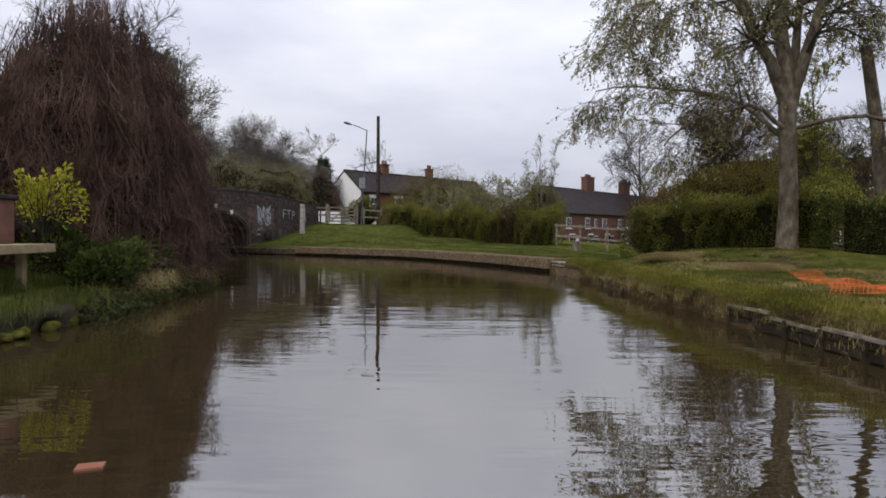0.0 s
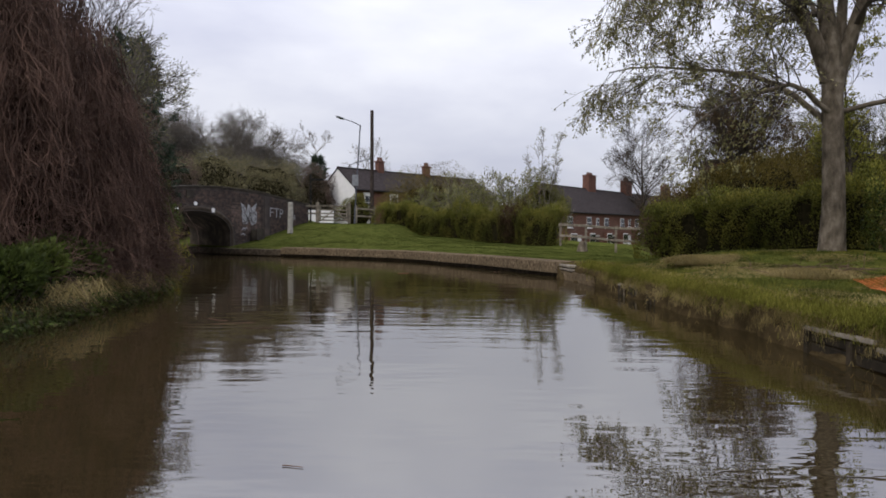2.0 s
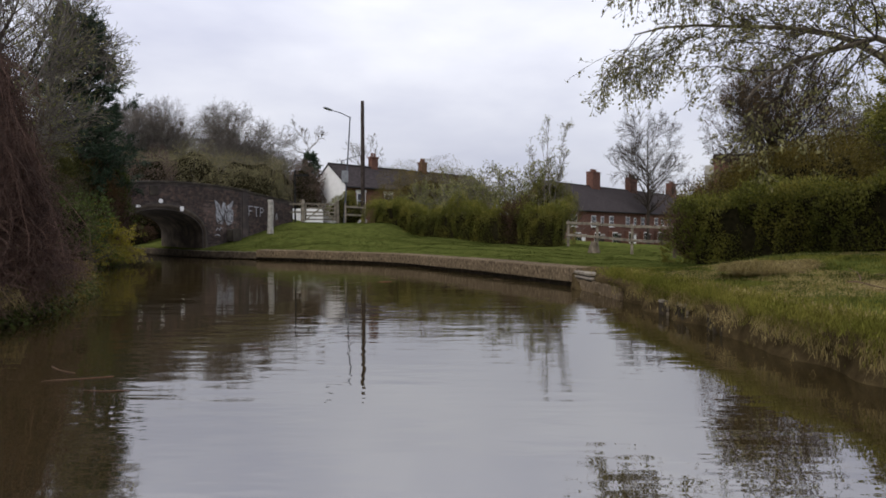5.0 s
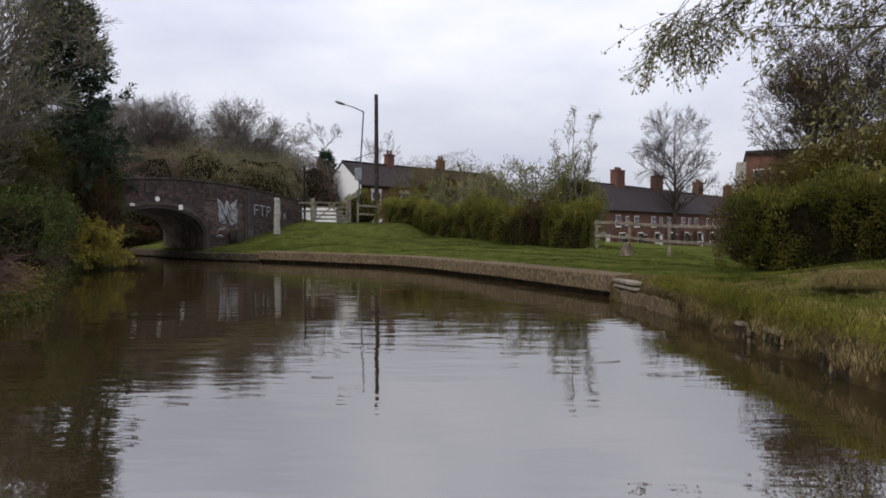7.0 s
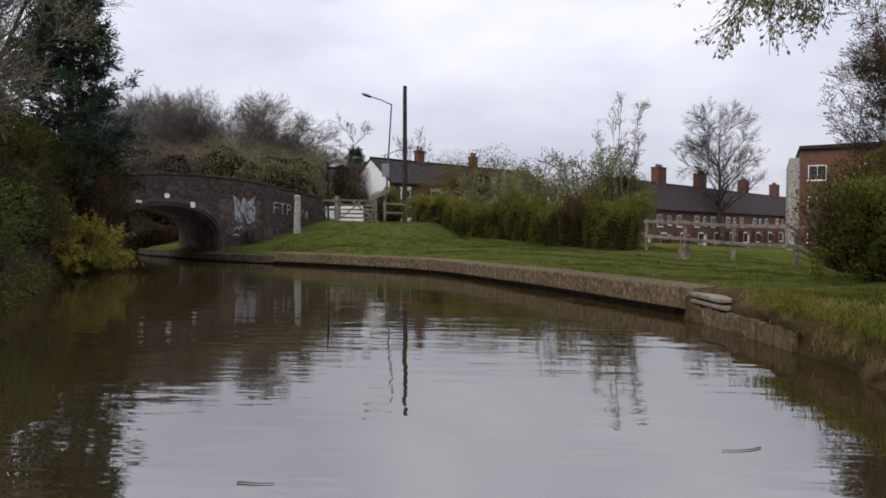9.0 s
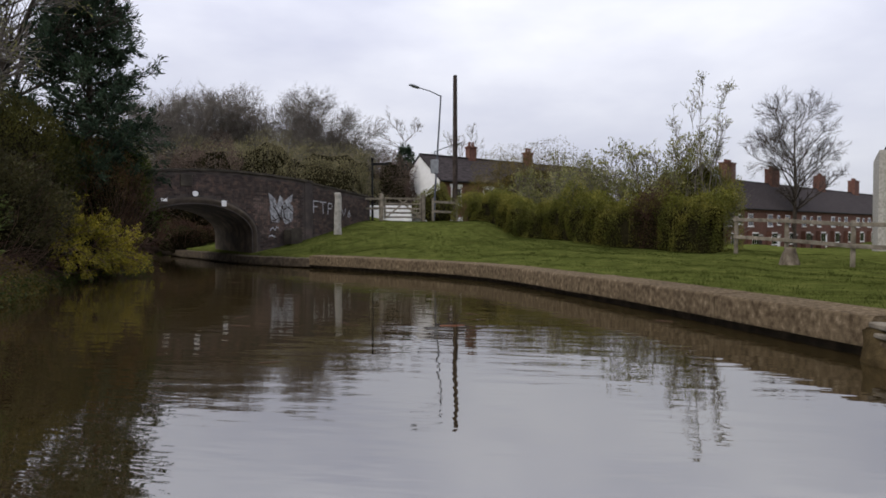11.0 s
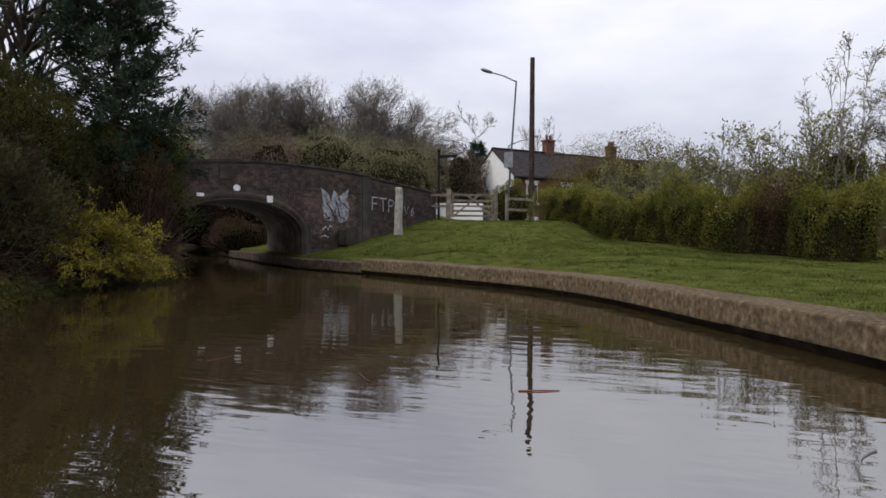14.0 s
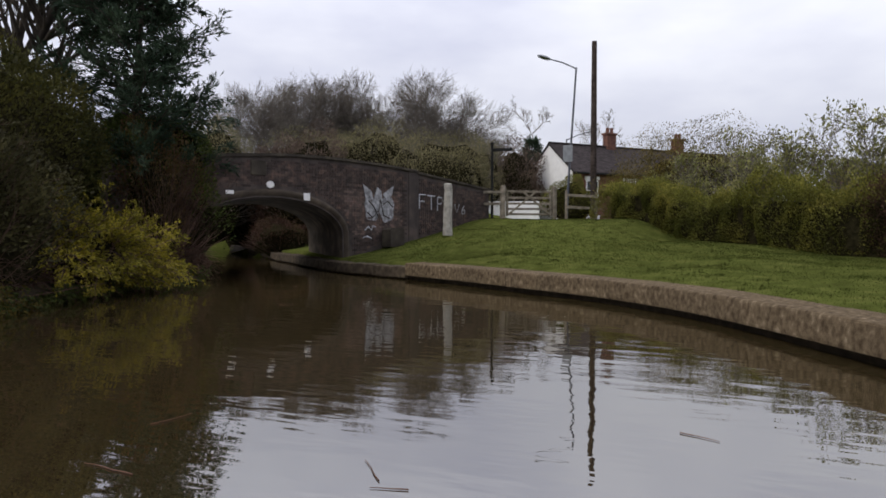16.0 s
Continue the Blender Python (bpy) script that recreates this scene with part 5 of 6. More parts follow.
# ---- left bank ----
def weeping(label, seed, at, rx, ry, tall, strands):
    """A weeping tree in winter: a dome of arching limbs with curtains of brown twigs to the water."""
    rnd = np.random.default_rng(seed)
    base = thing("weeping_tree", label, "tree", at=at)
    trunk = [branch(rnd, (0, 0, -0.3), (0.05, 0, 1), tall * 0.8, 0.3, 0.12, 0.05, 0.0, 8)]
    k, locks = 8, strands // 11
    lock = rnd.integers(0, locks, strands)
    a, e = rnd.uniform(0, 6.283, locks)[lock] + 0.035 * rnd.normal(size=strands), np.clip(rnd.random(locks)[lock] ** 0.5 + 0.03 * rnd.normal(size=strands), 0, 1)
    lump = 1 + 0.05 * np.sin(3 * a + 1) + 0.04 * np.sin(7 * a) + 0.03 * np.sin(13 * a + 2)
    full = 0.5 - 0.5 * np.cos(a)  # the shoulder over the garden is fuller
    x, y = rx * (1 + 0.4 * full) * e * lump * np.cos(a), ry * e * lump * np.sin(a)
    top = np.maximum(0.5, tall * np.sqrt(np.maximum(0.0, 1 - e ** 1.5)) * rnd.uniform(0.86, 1.02, strands) * (1 + 0.05 * np.sin(5 * a)))
    low = np.maximum(0.05, top - rnd.uniform(0.25, 0.7, strands) * top - 0.3)
    low = np.where((rnd.random(strands) < 0.45) & (e > 0.75), rnd.uniform(0.0, 0.5, strands), low)
    f = np.linspace(0, 1, k)
    out = 0.9 + 0.1 * np.sqrt(f)
    sway = 0.08 * np.cumsum(rnd.normal(size=(locks, k, 2)), axis=1)[lock] + 0.06 * np.cumsum(rnd.normal(size=(strands, k, 2)), axis=1)
    p = np.stack([x[:, None] * out + sway[..., 0], y[:, None] * out + sway[..., 1], top[:, None] * (1 - f) + low[:, None] * f], -1)
    lines = [(p, np.broadcast_to(np.linspace(0.0075, 0.003, k), (strands, k)))]
    fine = sprout(rnd, lines, 8, 0.45, 1.1, -0.1, 0.6, 0.0, 0.6, 3, 0.0034)
    arch = [branch(rnd, (0, 0, tall * rnd.uniform(0.35, 0.7)), (math.cos(a), math.sin(a), 0.8), rx * rnd.uniform(0.35, 0.6), 0.06, 0.015, 0.1, -0.14, 8) for a in np.linspace(0, 6.2, 26)]
    v, f = tubes(trunk, 10)
    mesh_object("trunk", v, f, DARKBARK, base, smooth=True)
    for line in arch:
        v, f = tubes([line], 5)
        mesh_object("limb", v, f, DARKBARK, base, smooth=True)
    v, f = tubes(lines + fine, 3)
    mesh_object("twig_curtain", v, f, BROWNTWIG, base, "curtain of bare reddish-brown twigs")["kind"] = "stuff"
    # added dark dome filling the crown, shade between the twigs put into its colour
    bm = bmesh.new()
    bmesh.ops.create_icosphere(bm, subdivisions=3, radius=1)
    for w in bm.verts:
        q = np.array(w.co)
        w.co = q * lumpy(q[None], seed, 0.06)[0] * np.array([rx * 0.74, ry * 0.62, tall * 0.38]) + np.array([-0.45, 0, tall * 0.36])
    part("inner_growth", bm, SHADE_CORE, base)
    return base


weeping("weeping tree with bare brown twigs hanging to the water", 101, (-7.65, 13.6, 0.3), 2.25, 2.8, 6.15, 5200)
tree("bank_tree", "grey-stemmed tree with silvery new leaves on the garden bank", 102, (-14.6, 22.8, 0.6), 5.6, 0.16, 12, DARKBARK, L_PALE, 0.07, 2, levels=(6, 5, 3), stems=3, min_r=0.007)
tree("bank_tree", "tall twiggy tree with silvery buds behind the weeping tree", 103, (-12.4, 21.0, 0.6), 6.3, 0.1, 12, GREYTWIG, L_PALE, 0.06, 2, levels=(6, 5, 3), stems=3, min_r=0.007, limb_len=0.3, spread=0.6)
tree("bank_tree", "tall bare tree with few leaves behind the pine", 104, (-18.5, 29, 1.0), 11.5, 0.2, 15, DARKBARK, None, 0.07, 2, levels=(7, 5, 3), stems=2, min_r=0.009)


def spray_bush(label, seed, at, radii, leaf, leaf_size, stems, per):
    """A shrub of arching sprays that bend over to the water."""
    rnd = np.random.default_rng(seed)
    base = thing("shrub", label, "bush", at=at)
    rx, ry, rz = radii
    a, e = rnd.uniform(0, 6.283, stems), rnd.uniform(0.3, 1.35, stems)
    way = np.c_[np.cos(a) * np.cos(e) * rx, np.sin(a) * np.cos(e) * ry, np.sin(e) * rz]
    start = np.c_[0.25 * rx * rnd.normal(size=stems), 0.25 * ry * rnd.normal(size=stems), rnd.uniform(0.1, 0.5, stems) * rz]
    lines = [grow(rnd, start, way, np.linalg.norm(way, axis=1) * rnd.uniform(0.75, 1.25, stems), 0.012, 0.004, 0.08, -0.13, 8)]
    side = sprout(rnd, lines, 6, 0.42, 0.6, -0.12, 0.12, 0.35, 0.6, 4, 0.003)
    v, f = tubes(lines + side, 3)
    mesh_object("branchwork", v, f, BROWNTWIG, base)
    c, a = leaf_sites(rnd, side, per, 0.03)
    keep = c[:, 2] > -0.1
    v, f = leaf_mesh(c[keep], leaf_size, a[keep])
    mesh_object("foliage", v, f, leaf, base)
    # added dark lump under the sprays, coloured as the shade inside them
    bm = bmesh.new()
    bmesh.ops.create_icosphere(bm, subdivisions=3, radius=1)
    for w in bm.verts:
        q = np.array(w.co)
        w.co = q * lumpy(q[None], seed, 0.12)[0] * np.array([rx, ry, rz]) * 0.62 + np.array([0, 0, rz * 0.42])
    part("inner_growth", bm, SHADE_CORE, base)
    return base


spray_bush("golden-green shrub hanging over the water in sprays", 111, (-12.55, 27.3, 0.25), (1.5, 1.9, 1.2), L_GOLD, 0.065, 520, 20)
spray_bush("brown-green shrub of drooping sprays on the garden bank", 127, (-12.6, 24.9, 0.3), (1.3, 1.6, 2.1), L_BRAMBLE, 0.07, 200, 12)
bush("shrub", "dark ivy growing over the side of the arch", 128, (-13.5, 31.1, 0.6), (0.95, 0.9, 2.0), L_DARK, 0.08, 12000, stems=200, twig=BROWNTWIG, core=0.75, amount=0.2)
bush("shrub", "dark tangled shrub on the garden bank", 112, (-12.2, 24.6, 0.2), (1.7, 2.0, 1.8), L_BRAMBLE, 0.08, 16000, stems=240, twig=BROWNTWIG, core=0.75)
bush("shrub", "dark evergreen shrub on the garden bank", 113, (-11.4, 21.4, 0.2), (1.7, 1.7, 1.5), L_DARK, 0.12, 11000)
bush("shrub", "tall yellow-green conifer hedge under the pine", 114, (-15.0, 27.2, 0.7), (2.5, 2.2, 2.75), L_CYPRESS, 0.08, 30000, amount=0.08)
bush("shrub", "tall yellow-green conifer hedge on the garden bank", 115, (-15.8, 23.2, 0.7), (2.6, 2.4, 3.0), L_OLIVE, 0.1, 20000)
bush("shrub", "dark brown tangle of stems beside the bridge", 116, (-13.25, 30.2, 0.3), (0.95, 1.1, 2.2), L_BRONZE, 0.06, 7000, stems=460, twig=BROWNTWIG, core=0.6)
bush("shrub", "dark ivy-covered shrub over the bridge end", 117, (-14.6, 30.3, 0.8), (1.5, 1.5, 2.2), L_DARK, 0.09, 18000)
bush("shrub", "dark tangled growth beyond the bridge", 118, (-19.0, 44.6, 0.6), (2.2, 1.8, 2.2), L_HEDGE_RED, 0.12, 12000, stems=150, twig=BROWNTWIG)
bush("shrub", "dark growth on the bank beyond the bridge", 119, (-37.5, 56.0, 0.1), (3.5, 3.5, 3.2), L_HEDGE_RED, 0.12, 12000)

bush("shrub", "dark growth on the bank beyond the bridge", 120, (-20.0, 35.4, 0.4), (1.8, 1.8, 2.2), L_HEDGE_RED, 0.09, 8000, stems=150, twig=BROWNTWIG)
for i, (x, y) in enumerate([(-18.4, 42.3), (-20.9, 45.4)]):
    bush("shrub", "low brown bramble on the bank beyond the bridge", 136 + i, (x, y, 0.3), (1.5, 1.4, 0.95), L_HEDGE_RED, 0.08, 5000, stems=120, twig=BROWNTWIG)
bush("shrub", "tangle of brown stems on the garden bank", 125, (-9.3, 19.6, 0.2), (1.6, 1.8, 1.2), L_DARK, 0.07, 9000, stems=140, twig=DARKBARK, core=0.7, amount=0.2)
bush("shrub", "tangle of brown stems at the water's edge", 126, (-13.3, 29.0, 0.1), (0.8, 1.0, 0.9), L_OLIVE, 0.06, 4000, stems=300, twig=BROWNTWIG, core=0.65, amount=0.22)

for i, (x, y, r) in enumerate([(-24, 48.6, 2.4), (-28.5, 53, 2.6), (-26, 40.0, 2.4), (-31, 44.8, 2.6), (-33.5, 57.5, 3.0)]):
    bush("shrub", "brown tangled growth on the bank beyond the bridge", 130 + i, (x, y, 0.5), (r, r, 2.3), L_HEDGE_RED if i % 2 else L_OLIVE, 0.1, 7000, stems=150, twig=BROWNTWIG)

# ---- garden on the garden bank ----
deck = thing("timber_deck", "low sawn timber deck on legs at the water's edge", "deck", at=(-5.65, 8.9, 0))
for i in range(9):
    part("deck_board", block(-2.9, 0.0, -0.14 - i * 0.15, -0.0 - i * 0.15, 1.06, 1.1, 0.006), DECKWOOD, deck)
part("fascia", block(0.0, 0.03, -1.4, 0.0, 0.98, 1.1, 0.006), DECKWOOD, deck)
part("fascia", block(-2.9, 0.03, 0.002, 0.03, 0.98, 1.1, 0.006), DECKWOOD, deck)
for x, y in ((-0.35, -0.15), (-0.35, -1.1), (-1.6, -0.15), (-0.75, -0.15)):
    part("leg", block(x - 0.05, x + 0.05, y - 0.05, y + 0.05, 0.1, 1.06, 0.006), DECKWOOD, deck)
planter = thing("brick_planter", "square red brick planter standing on the deck", "planter", at=(-6.35, 8.6, 1.1))
part("wall", block(-0.35, 0.2, -0.3, 0.25, 0.0, 0.62, 0.01), RED_BRICK, planter)
part("cap", block(-0.4, 0.25, -0.35, 0.3, 0.62, 0.68, 0.01), SLATE, planter)
bush("shrub", "bright yellow-leaved shrub beside the deck", 121, (-6.42, 9.9, 1.2), (0.4, 0.4, 0.64), L_YELLOW, 0.065, 1900, core=0, stems=70, amount=0.35)
bush("shrub", "dark glossy-leaved shrub beside the deck", 122, (-6.4, 10.2, 0.35), (0.55, 0.5, 0.7), L_DARK, 0.08, 2600, stems=40)
bush("shrub", "dark green shrub on the garden bank", 123, (-5.75, 10.4, 0.2), (0.5, 0.6, 0.5), L_DARK, 0.1, 2200, stems=40)
bush("shrub", "tall dark shrub behind the deck", 124, (-8.6, 9.6, 0.5), (1.4, 1.0, 1.7), L_OLIVE, 0.08, 9000)


# ---- grass ----
near = lambda x, y: (x < 9.5) & (y > 3.5)
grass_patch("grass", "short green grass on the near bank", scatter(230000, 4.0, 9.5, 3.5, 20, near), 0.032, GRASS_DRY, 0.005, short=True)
grass_patch("grass", "short green grass by the towing path", scatter(210000, -9, 9, 18, 38), 0.028, GRASS, 0.007, short=True)
grass_patch("grass", "grass on the rise before the gate", scatter(60000, -11, 3, 34, 46), 0.04, GRASS, 0.01, short=True)
tuft = scatter(900, -9, 9, 18, 44)
tuft = np.repeat(tuft, 22, axis=0) + np.c_[0.06 * rng.normal(size=(22 * len(tuft), 2)), np.zeros(22 * len(tuft))]
grass_patch("grass_tufts", "darker tufts of longer grass", tuft, 0.06, GRASS, 0.005)
tuft = scatter(1500, 4.4, 8.5, 4, 18.5)
tuft = np.repeat(tuft, 22, axis=0) + np.c_[0.05 * rng.normal(size=(22 * len(tuft), 2)), np.zeros(22 * len(tuft))]
grass_patch("grass_tufts", "tufts of longer green grass on the near bank", tuft, 0.06, GRASS, 0.004)
sx = scatter(90000, 4.4, 8.5, 4, 18, lambda x, y: (np.sin(x * 1.3 + y * 0.9) + np.sin(y * 1.7 - x * 0.6) + 0.9 * np.sin(3.1 * x + 2.3 * y)) > 0.2)
grass_patch("dry_grass", "patches of dry yellow grass on the bank", sx, 0.06, STRAW, 0.003, 1.1 * rng.normal(size=(len(sx), 2)))


def along_bank(p, nrm, count, z, spread, y0, y1, sag=0.0):
    i = rng.integers(0, len(p), count)
    o = rng.normal(size=(count, 1)) * spread - 0.12
    q = p[i] + (p[np.minimum(i + 1, len(p) - 1)] - p[i]) * rng.random((count, 1)) + nrm[i] * o
    ok = (q[:, 1] > y0) & (q[:, 1] < y1)
    return np.c_[q, z + 0.04 * rng.normal(size=count) - sag * np.maximum(0, o[:, 0] + 0.1)][ok], nrm[i][ok]


pts, nn = along_bank(NB_P, NB_N, 56000, 0.42, 0.1, 3.5, 17.4, 1.1)
clump = 0.5 + 0.5 * np.sin(pts[:, 1] * 5.1) * np.sin(pts[:, 1] * 2.3 + 1)
grass_patch("dry_grass", "dry straw-coloured grass hanging over the bank", pts[clump > 0.2], 0.12, STRAW, 0.003, (nn * 0.3)[clump > 0.2])
pts, nn = along_bank(NB_P, NB_N, 40000, 0.47, 0.16, 3.5, 18)
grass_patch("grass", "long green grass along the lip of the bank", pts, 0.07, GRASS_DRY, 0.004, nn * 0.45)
pts, nn = along_bank(NB_P, NB_N, 36000, 0.45, 0.1, 3.5, 17.6, 0.9)
clump = np.sin(pts[:, 1] * 3.7) + np.sin(pts[:, 1] * 1.6 + 2)
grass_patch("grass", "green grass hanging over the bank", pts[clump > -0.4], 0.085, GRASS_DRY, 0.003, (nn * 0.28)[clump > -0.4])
pts, nn = along_bank(LB_P, LB_N, 6000, 0.32, 0.2, 4, 9.2)
grass_patch("grass", "long green grass on the garden bank", pts, 0.22, GRASS, 0.004, nn * 0.3)
pts, nn = along_bank(LB_P, LB_N, 7000, 0.22, 0.12, 9.5, 15)
grass_patch("dry_grass", "dead reed and dry grass at the water's edge", pts, 0.3, STRAW, 0.005, nn * 0.5)


# ---- piling and planks along the near bank ----
def bank_frame(p, nrm, y):
    i = int(np.argmin(np.abs(p[:, 1] - y)))
    return p[i], nrm[i]


def plank_run(y0, y1, z, label, out=0.16, low=None):
    """Weathered planks on short piles, at the water's edge."""
    q0, n0 = bank_frame(NB_P, NB_N, y0)
    q1, n1 = bank_frame(NB_P, NB_N, y1)
    base = thing("plank_edging", label, "edging", at=(q0[0] + n0[0] * out, q0[1] + n0[1] * out, 0))
    d = Vector((q1[0] - q0[0] + out * (n1[0] - n0[0]), q1[1] - q0[1] + out * (n1[1] - n0[1]), 0))
    turn = math.atan2(d.y, d.x)
    m = Matrix.Rotation(turn, 4, "Z")
    x = 0.0
    while x < d.length - 0.1:
        e = min(d.length, x + rng.uniform(0.9, 1.5))
        bm = block(x, e - 0.03, -0.045, 0.04, z - 0.045, z, 0.008)
        bmesh.ops.transform(bm, matrix=m @ Matrix.Translation((0, 0.015 * rng.normal(), 0.012 * rng.normal())) @ Matrix.Rotation(0.012 * rng.normal(), 4, "Y"), verts=bm.verts)
        part("capping_plank", bm, OLDPLANK, base, "pale split capping plank")
        x = e
    for za, zb in ((z - 0.15, z - 0.06), (z - 0.27, z - 0.165)):
        bm = block(0, d.length, -0.005, 0.03, za, zb, 0.008)
        bmesh.ops.transform(bm, matrix=m, verts=bm.verts)
        part("plank", bm, low or WETWOOD, base)
    n = max(2, int(d.length / 0.62))
    for j in range(n + 1):
        x = 0.06 + (d.length - 0.12) * j / n
        bm = block(x - 0.04, x + 0.04, -0.05, 0.04, -0.4, z - 0.06 + 0.03 * rng.random(), 0.01)
        bmesh.ops.transform(bm, matrix=m, verts=bm.verts)
        part("stake", bm, WETWOOD, base)
    return base


plank_run(9.0, 4.2, 0.28, "weathered plank edging on piles below the grass", 0.03)
for ya, yb, zt in ((15.3, 15.1, 0.22), (14.75, 14.35, 0.25), (13.65, 13.2, 0.22)):
    plank_run(ya, yb, zt, "short weathered plank edging, half buried in the bank", 0.04, OLDPLANK)

# timber step where the concrete coping ends
tw_ = thing("timber_edging", "stepped grey timber and piling at the end of the coping", "edging", at=(3.28, 19.75, 0))
dirn = Vector((3.64 - 3.28, 17.1 - 19.75, 0))
mm = Matrix.Rotation(math.atan2(dirn.y, dirn.x), 4, "Z")
for za, zb, L, o in ((0.33, 0.39, 0.95, 0.0), (0.25, 0.3, 1.15, 0.03)):
    bm = block(0.0, L, -0.05 - o, 0.28 - o, za, zb, 0.012)
    bmesh.ops.transform(bm, matrix=mm, verts=bm.verts)
    part("plank", bm, WOOD, tw_)
for j in range(14):
    bm = block(0.02 + j * 0.185, 0.19 + j * 0.185, -0.06 - 0.01 * (j % 2), 0.02, -0.4, 0.235 - 0.012 * (j % 3), 0.012)
    bmesh.ops.transform(bm, matrix=mm, verts=bm.verts)
    part("edging_sheet", bm, CONCRETE, tw_)

# ---- orange barrier net crumpled on the bank ----
net = thing("barrier_net", "crumpled orange plastic barrier net lying on the grass", "net")


def net_patch(x0, y0, ux, uy, nu, nv, seed, lift):
    q = np.random.default_rng(seed)
    ph = q.uniform(0, 6, 4)

    def at(i, j):
        a, b = i / nu, j / nv
        x = x0 + ux[0] * a + uy[0] * b + 0.03 * math.sin(7 * b + ph[0])
        y = y0 + ux[1] * a + uy[1] * b + 0.03 * math.sin(6 * a + ph[1])
        return (x, y, hz(x, y) + 0.03 + lift * (0.5 + 0.5 * math.sin(4.5 * a + 2.5 * b + ph[2])) * (0.6 + 0.4 * math.sin(9 * b + ph[3])))

    lines = [(np.array([at(i, j) for j in range(nv + 1)]), np.full(nv + 1, 0.0024)) for i in range(nu + 1)]
    lines += [(np.array([at(i, j) for i in range(nu + 1)]), np.full(nu + 1, 0.0024)) for j in range(nv + 1)]
    v, f = tubes(lines, 4)
    return mesh_object("net_panel", v, f, NET, net)


net_patch(5.5, 9.75, (0.5, -0.05), (1.15, 2.6), 7, 26, 1, 0.03)
net_patch(5.0, 8.3, (0.55, 0.95), (1.7, 0.05), 12, 24, 2, 0.13)
net_patch(5.15, 8.45, (0.4, 0.75), (1.6, 0.1), 12, 24, 4, 0.2)

# ---- straw mounds, cut branches, a stump ----
def mound(x, y, rx, ry, h, seed, label):
    bm = bmesh.new()
    bmesh.ops.create_icosphere(bm, subdivisions=3, radius=1)
    for w in bm.verts:
        q = np.array(w.co)
        w.co = q * lumpy(q[None], seed, 0.1)[0] * np.array([rx, ry, h])
    ob = part("straw_mound", bm, STRAW, None, label, smooth=True)
    ob.matrix_basis = pose(x, y, hz(x, y) - 0.02)
    tagged(ob, category="heap")
    a = rng.uniform(0, 6.283, 9000)
    e = np.sqrt(rng.random(9000)) * 1.25
    px, py = x + rx * e * np.cos(a), y + ry * e * np.sin(a)
    pz = np.array([hz(u, w) for u, w in zip(px[:1], py[:1])])[0] + h * np.sqrt(np.maximum(0, 1 - e ** 2)) * 0.9
    grass_patch("dry_grass", "loose straw and dry cut grass", np.c_[px, py, np.maximum(pz, height(px, py))], 0.14, STRAW, 0.003, rng.normal(size=(9000, 2)) * 0.9)


mound(5.5, 15.6, 0.6, 0.42, 0.07, 141, "low heap of dry cut grass on the bank")
mound(6.4, 13.2, 0.6, 0.5, 0.06, 142, "low heap of dry straw on the bank")
brush = thing("brush_pile", "pile of dead cut branches on the grass under the tree", "branches")
bl = [branch(rng, (6.9 + 0.8 * rng.normal(), 13.8 + 0.8 * rng.normal(), 0.62 + 0.08 * rng.random()), (rng.normal(), rng.normal(), 0.2 * rng.random()), rng.uniform(0.3, 0.8), 0.008, 0.003, 0.15, -0.05, 6) for _ in range(46)]
for line in bl:
    v, f = tubes([line], 4)
    mesh_object("cut_branch", v, f, BROWNTWIG, brush)
stump = thing("tree_stump", "low mossy tree stump beside the fence", "stump", at=(6.2, 30.6, 0.6))
v, f = tubes([(np.array([(0, 0, -0.2), (0, 0, 0.05), (0.01, 0, 0.16), (0.02, 0, 0.24), (0.02, 0, 0.25)]), np.array([0.26, 0.19, 0.15, 0.14, 0.01]))], 12)
mesh_object("bole", v, f, BARK, stump, smooth=True)

# ---- things afloat ----
def afloat(name, label, category, x, y, turn, outline, thick, mat):
    bm = prism(outline, 0, thick)
    bmesh.ops.transform(bm, matrix=Matrix.Rotation(radians(-90), 4, "X"), verts=bm.verts)
    ob = part(name, bm, mat, None, label)
    ob.matrix_basis = pose(x, y, 0.012, 0, 0, turn)
    return tagged(ob, category=category)


afloat("litter_packet", "faded cardboard packet floating on the water", "litter", -1.98, 3.35, 20, [(-0.07, -0.045), (0.07, -0.045), (0.075, 0.045), (-0.065, 0.05)], 0.02, TERRACOTTA)
for i, (x, y, L) in enumerate([(-0.8, 5.6, 0.16), (0.7, 3.6, 0.2), (-2.2, 10.5, 0.5), (-2.6, 11.0, 0.7), (-3.4, 11.4, 0.6), (-0.9, 13.2, 0.25), (-4.5, 21.5, 0.4), (-1.6, 12.3, 0.3), (2.0, 14.0, 0.35), (1.6, 22.3, 0.3), (-7.8, 27.5, 0.35), (-9.5, 30.5, 0.5), (-3.9, 20.8, 0.5), (0.9, 20.5, 0.3), (-1.2, 22.6, 0.35), (-2.7, 18.6, 0.3), (-2.64, 21.2, 0.4), (-2.45, 21.15, 0.25)]):
    p = branch(rng, (0, 0, 0), (math.cos(i * 1.3), 0.4 * math.sin(i * 1.3), 0), L * 0.8, 0.004, 0.002, 0.12, 0, 6)
    p[0][:, 2] = 0.006
    v, f = tubes([p], 5)
    ob = mesh_object("floating_twig", v, f, BROWNTWIG)
    ob.matrix_basis = pose(x, y, 0)
    tagged(ob, "thin dead twig floating on the canal", "twig", "twigs afloat")

v, f = tubes([(np.array([(-1.37, 21.27, 0.006), (-1.2, 21.32, 0.008), (-1.05, 21.38, 0.005)]), np.array([0.006, 0.007, 0.004]))], 5)
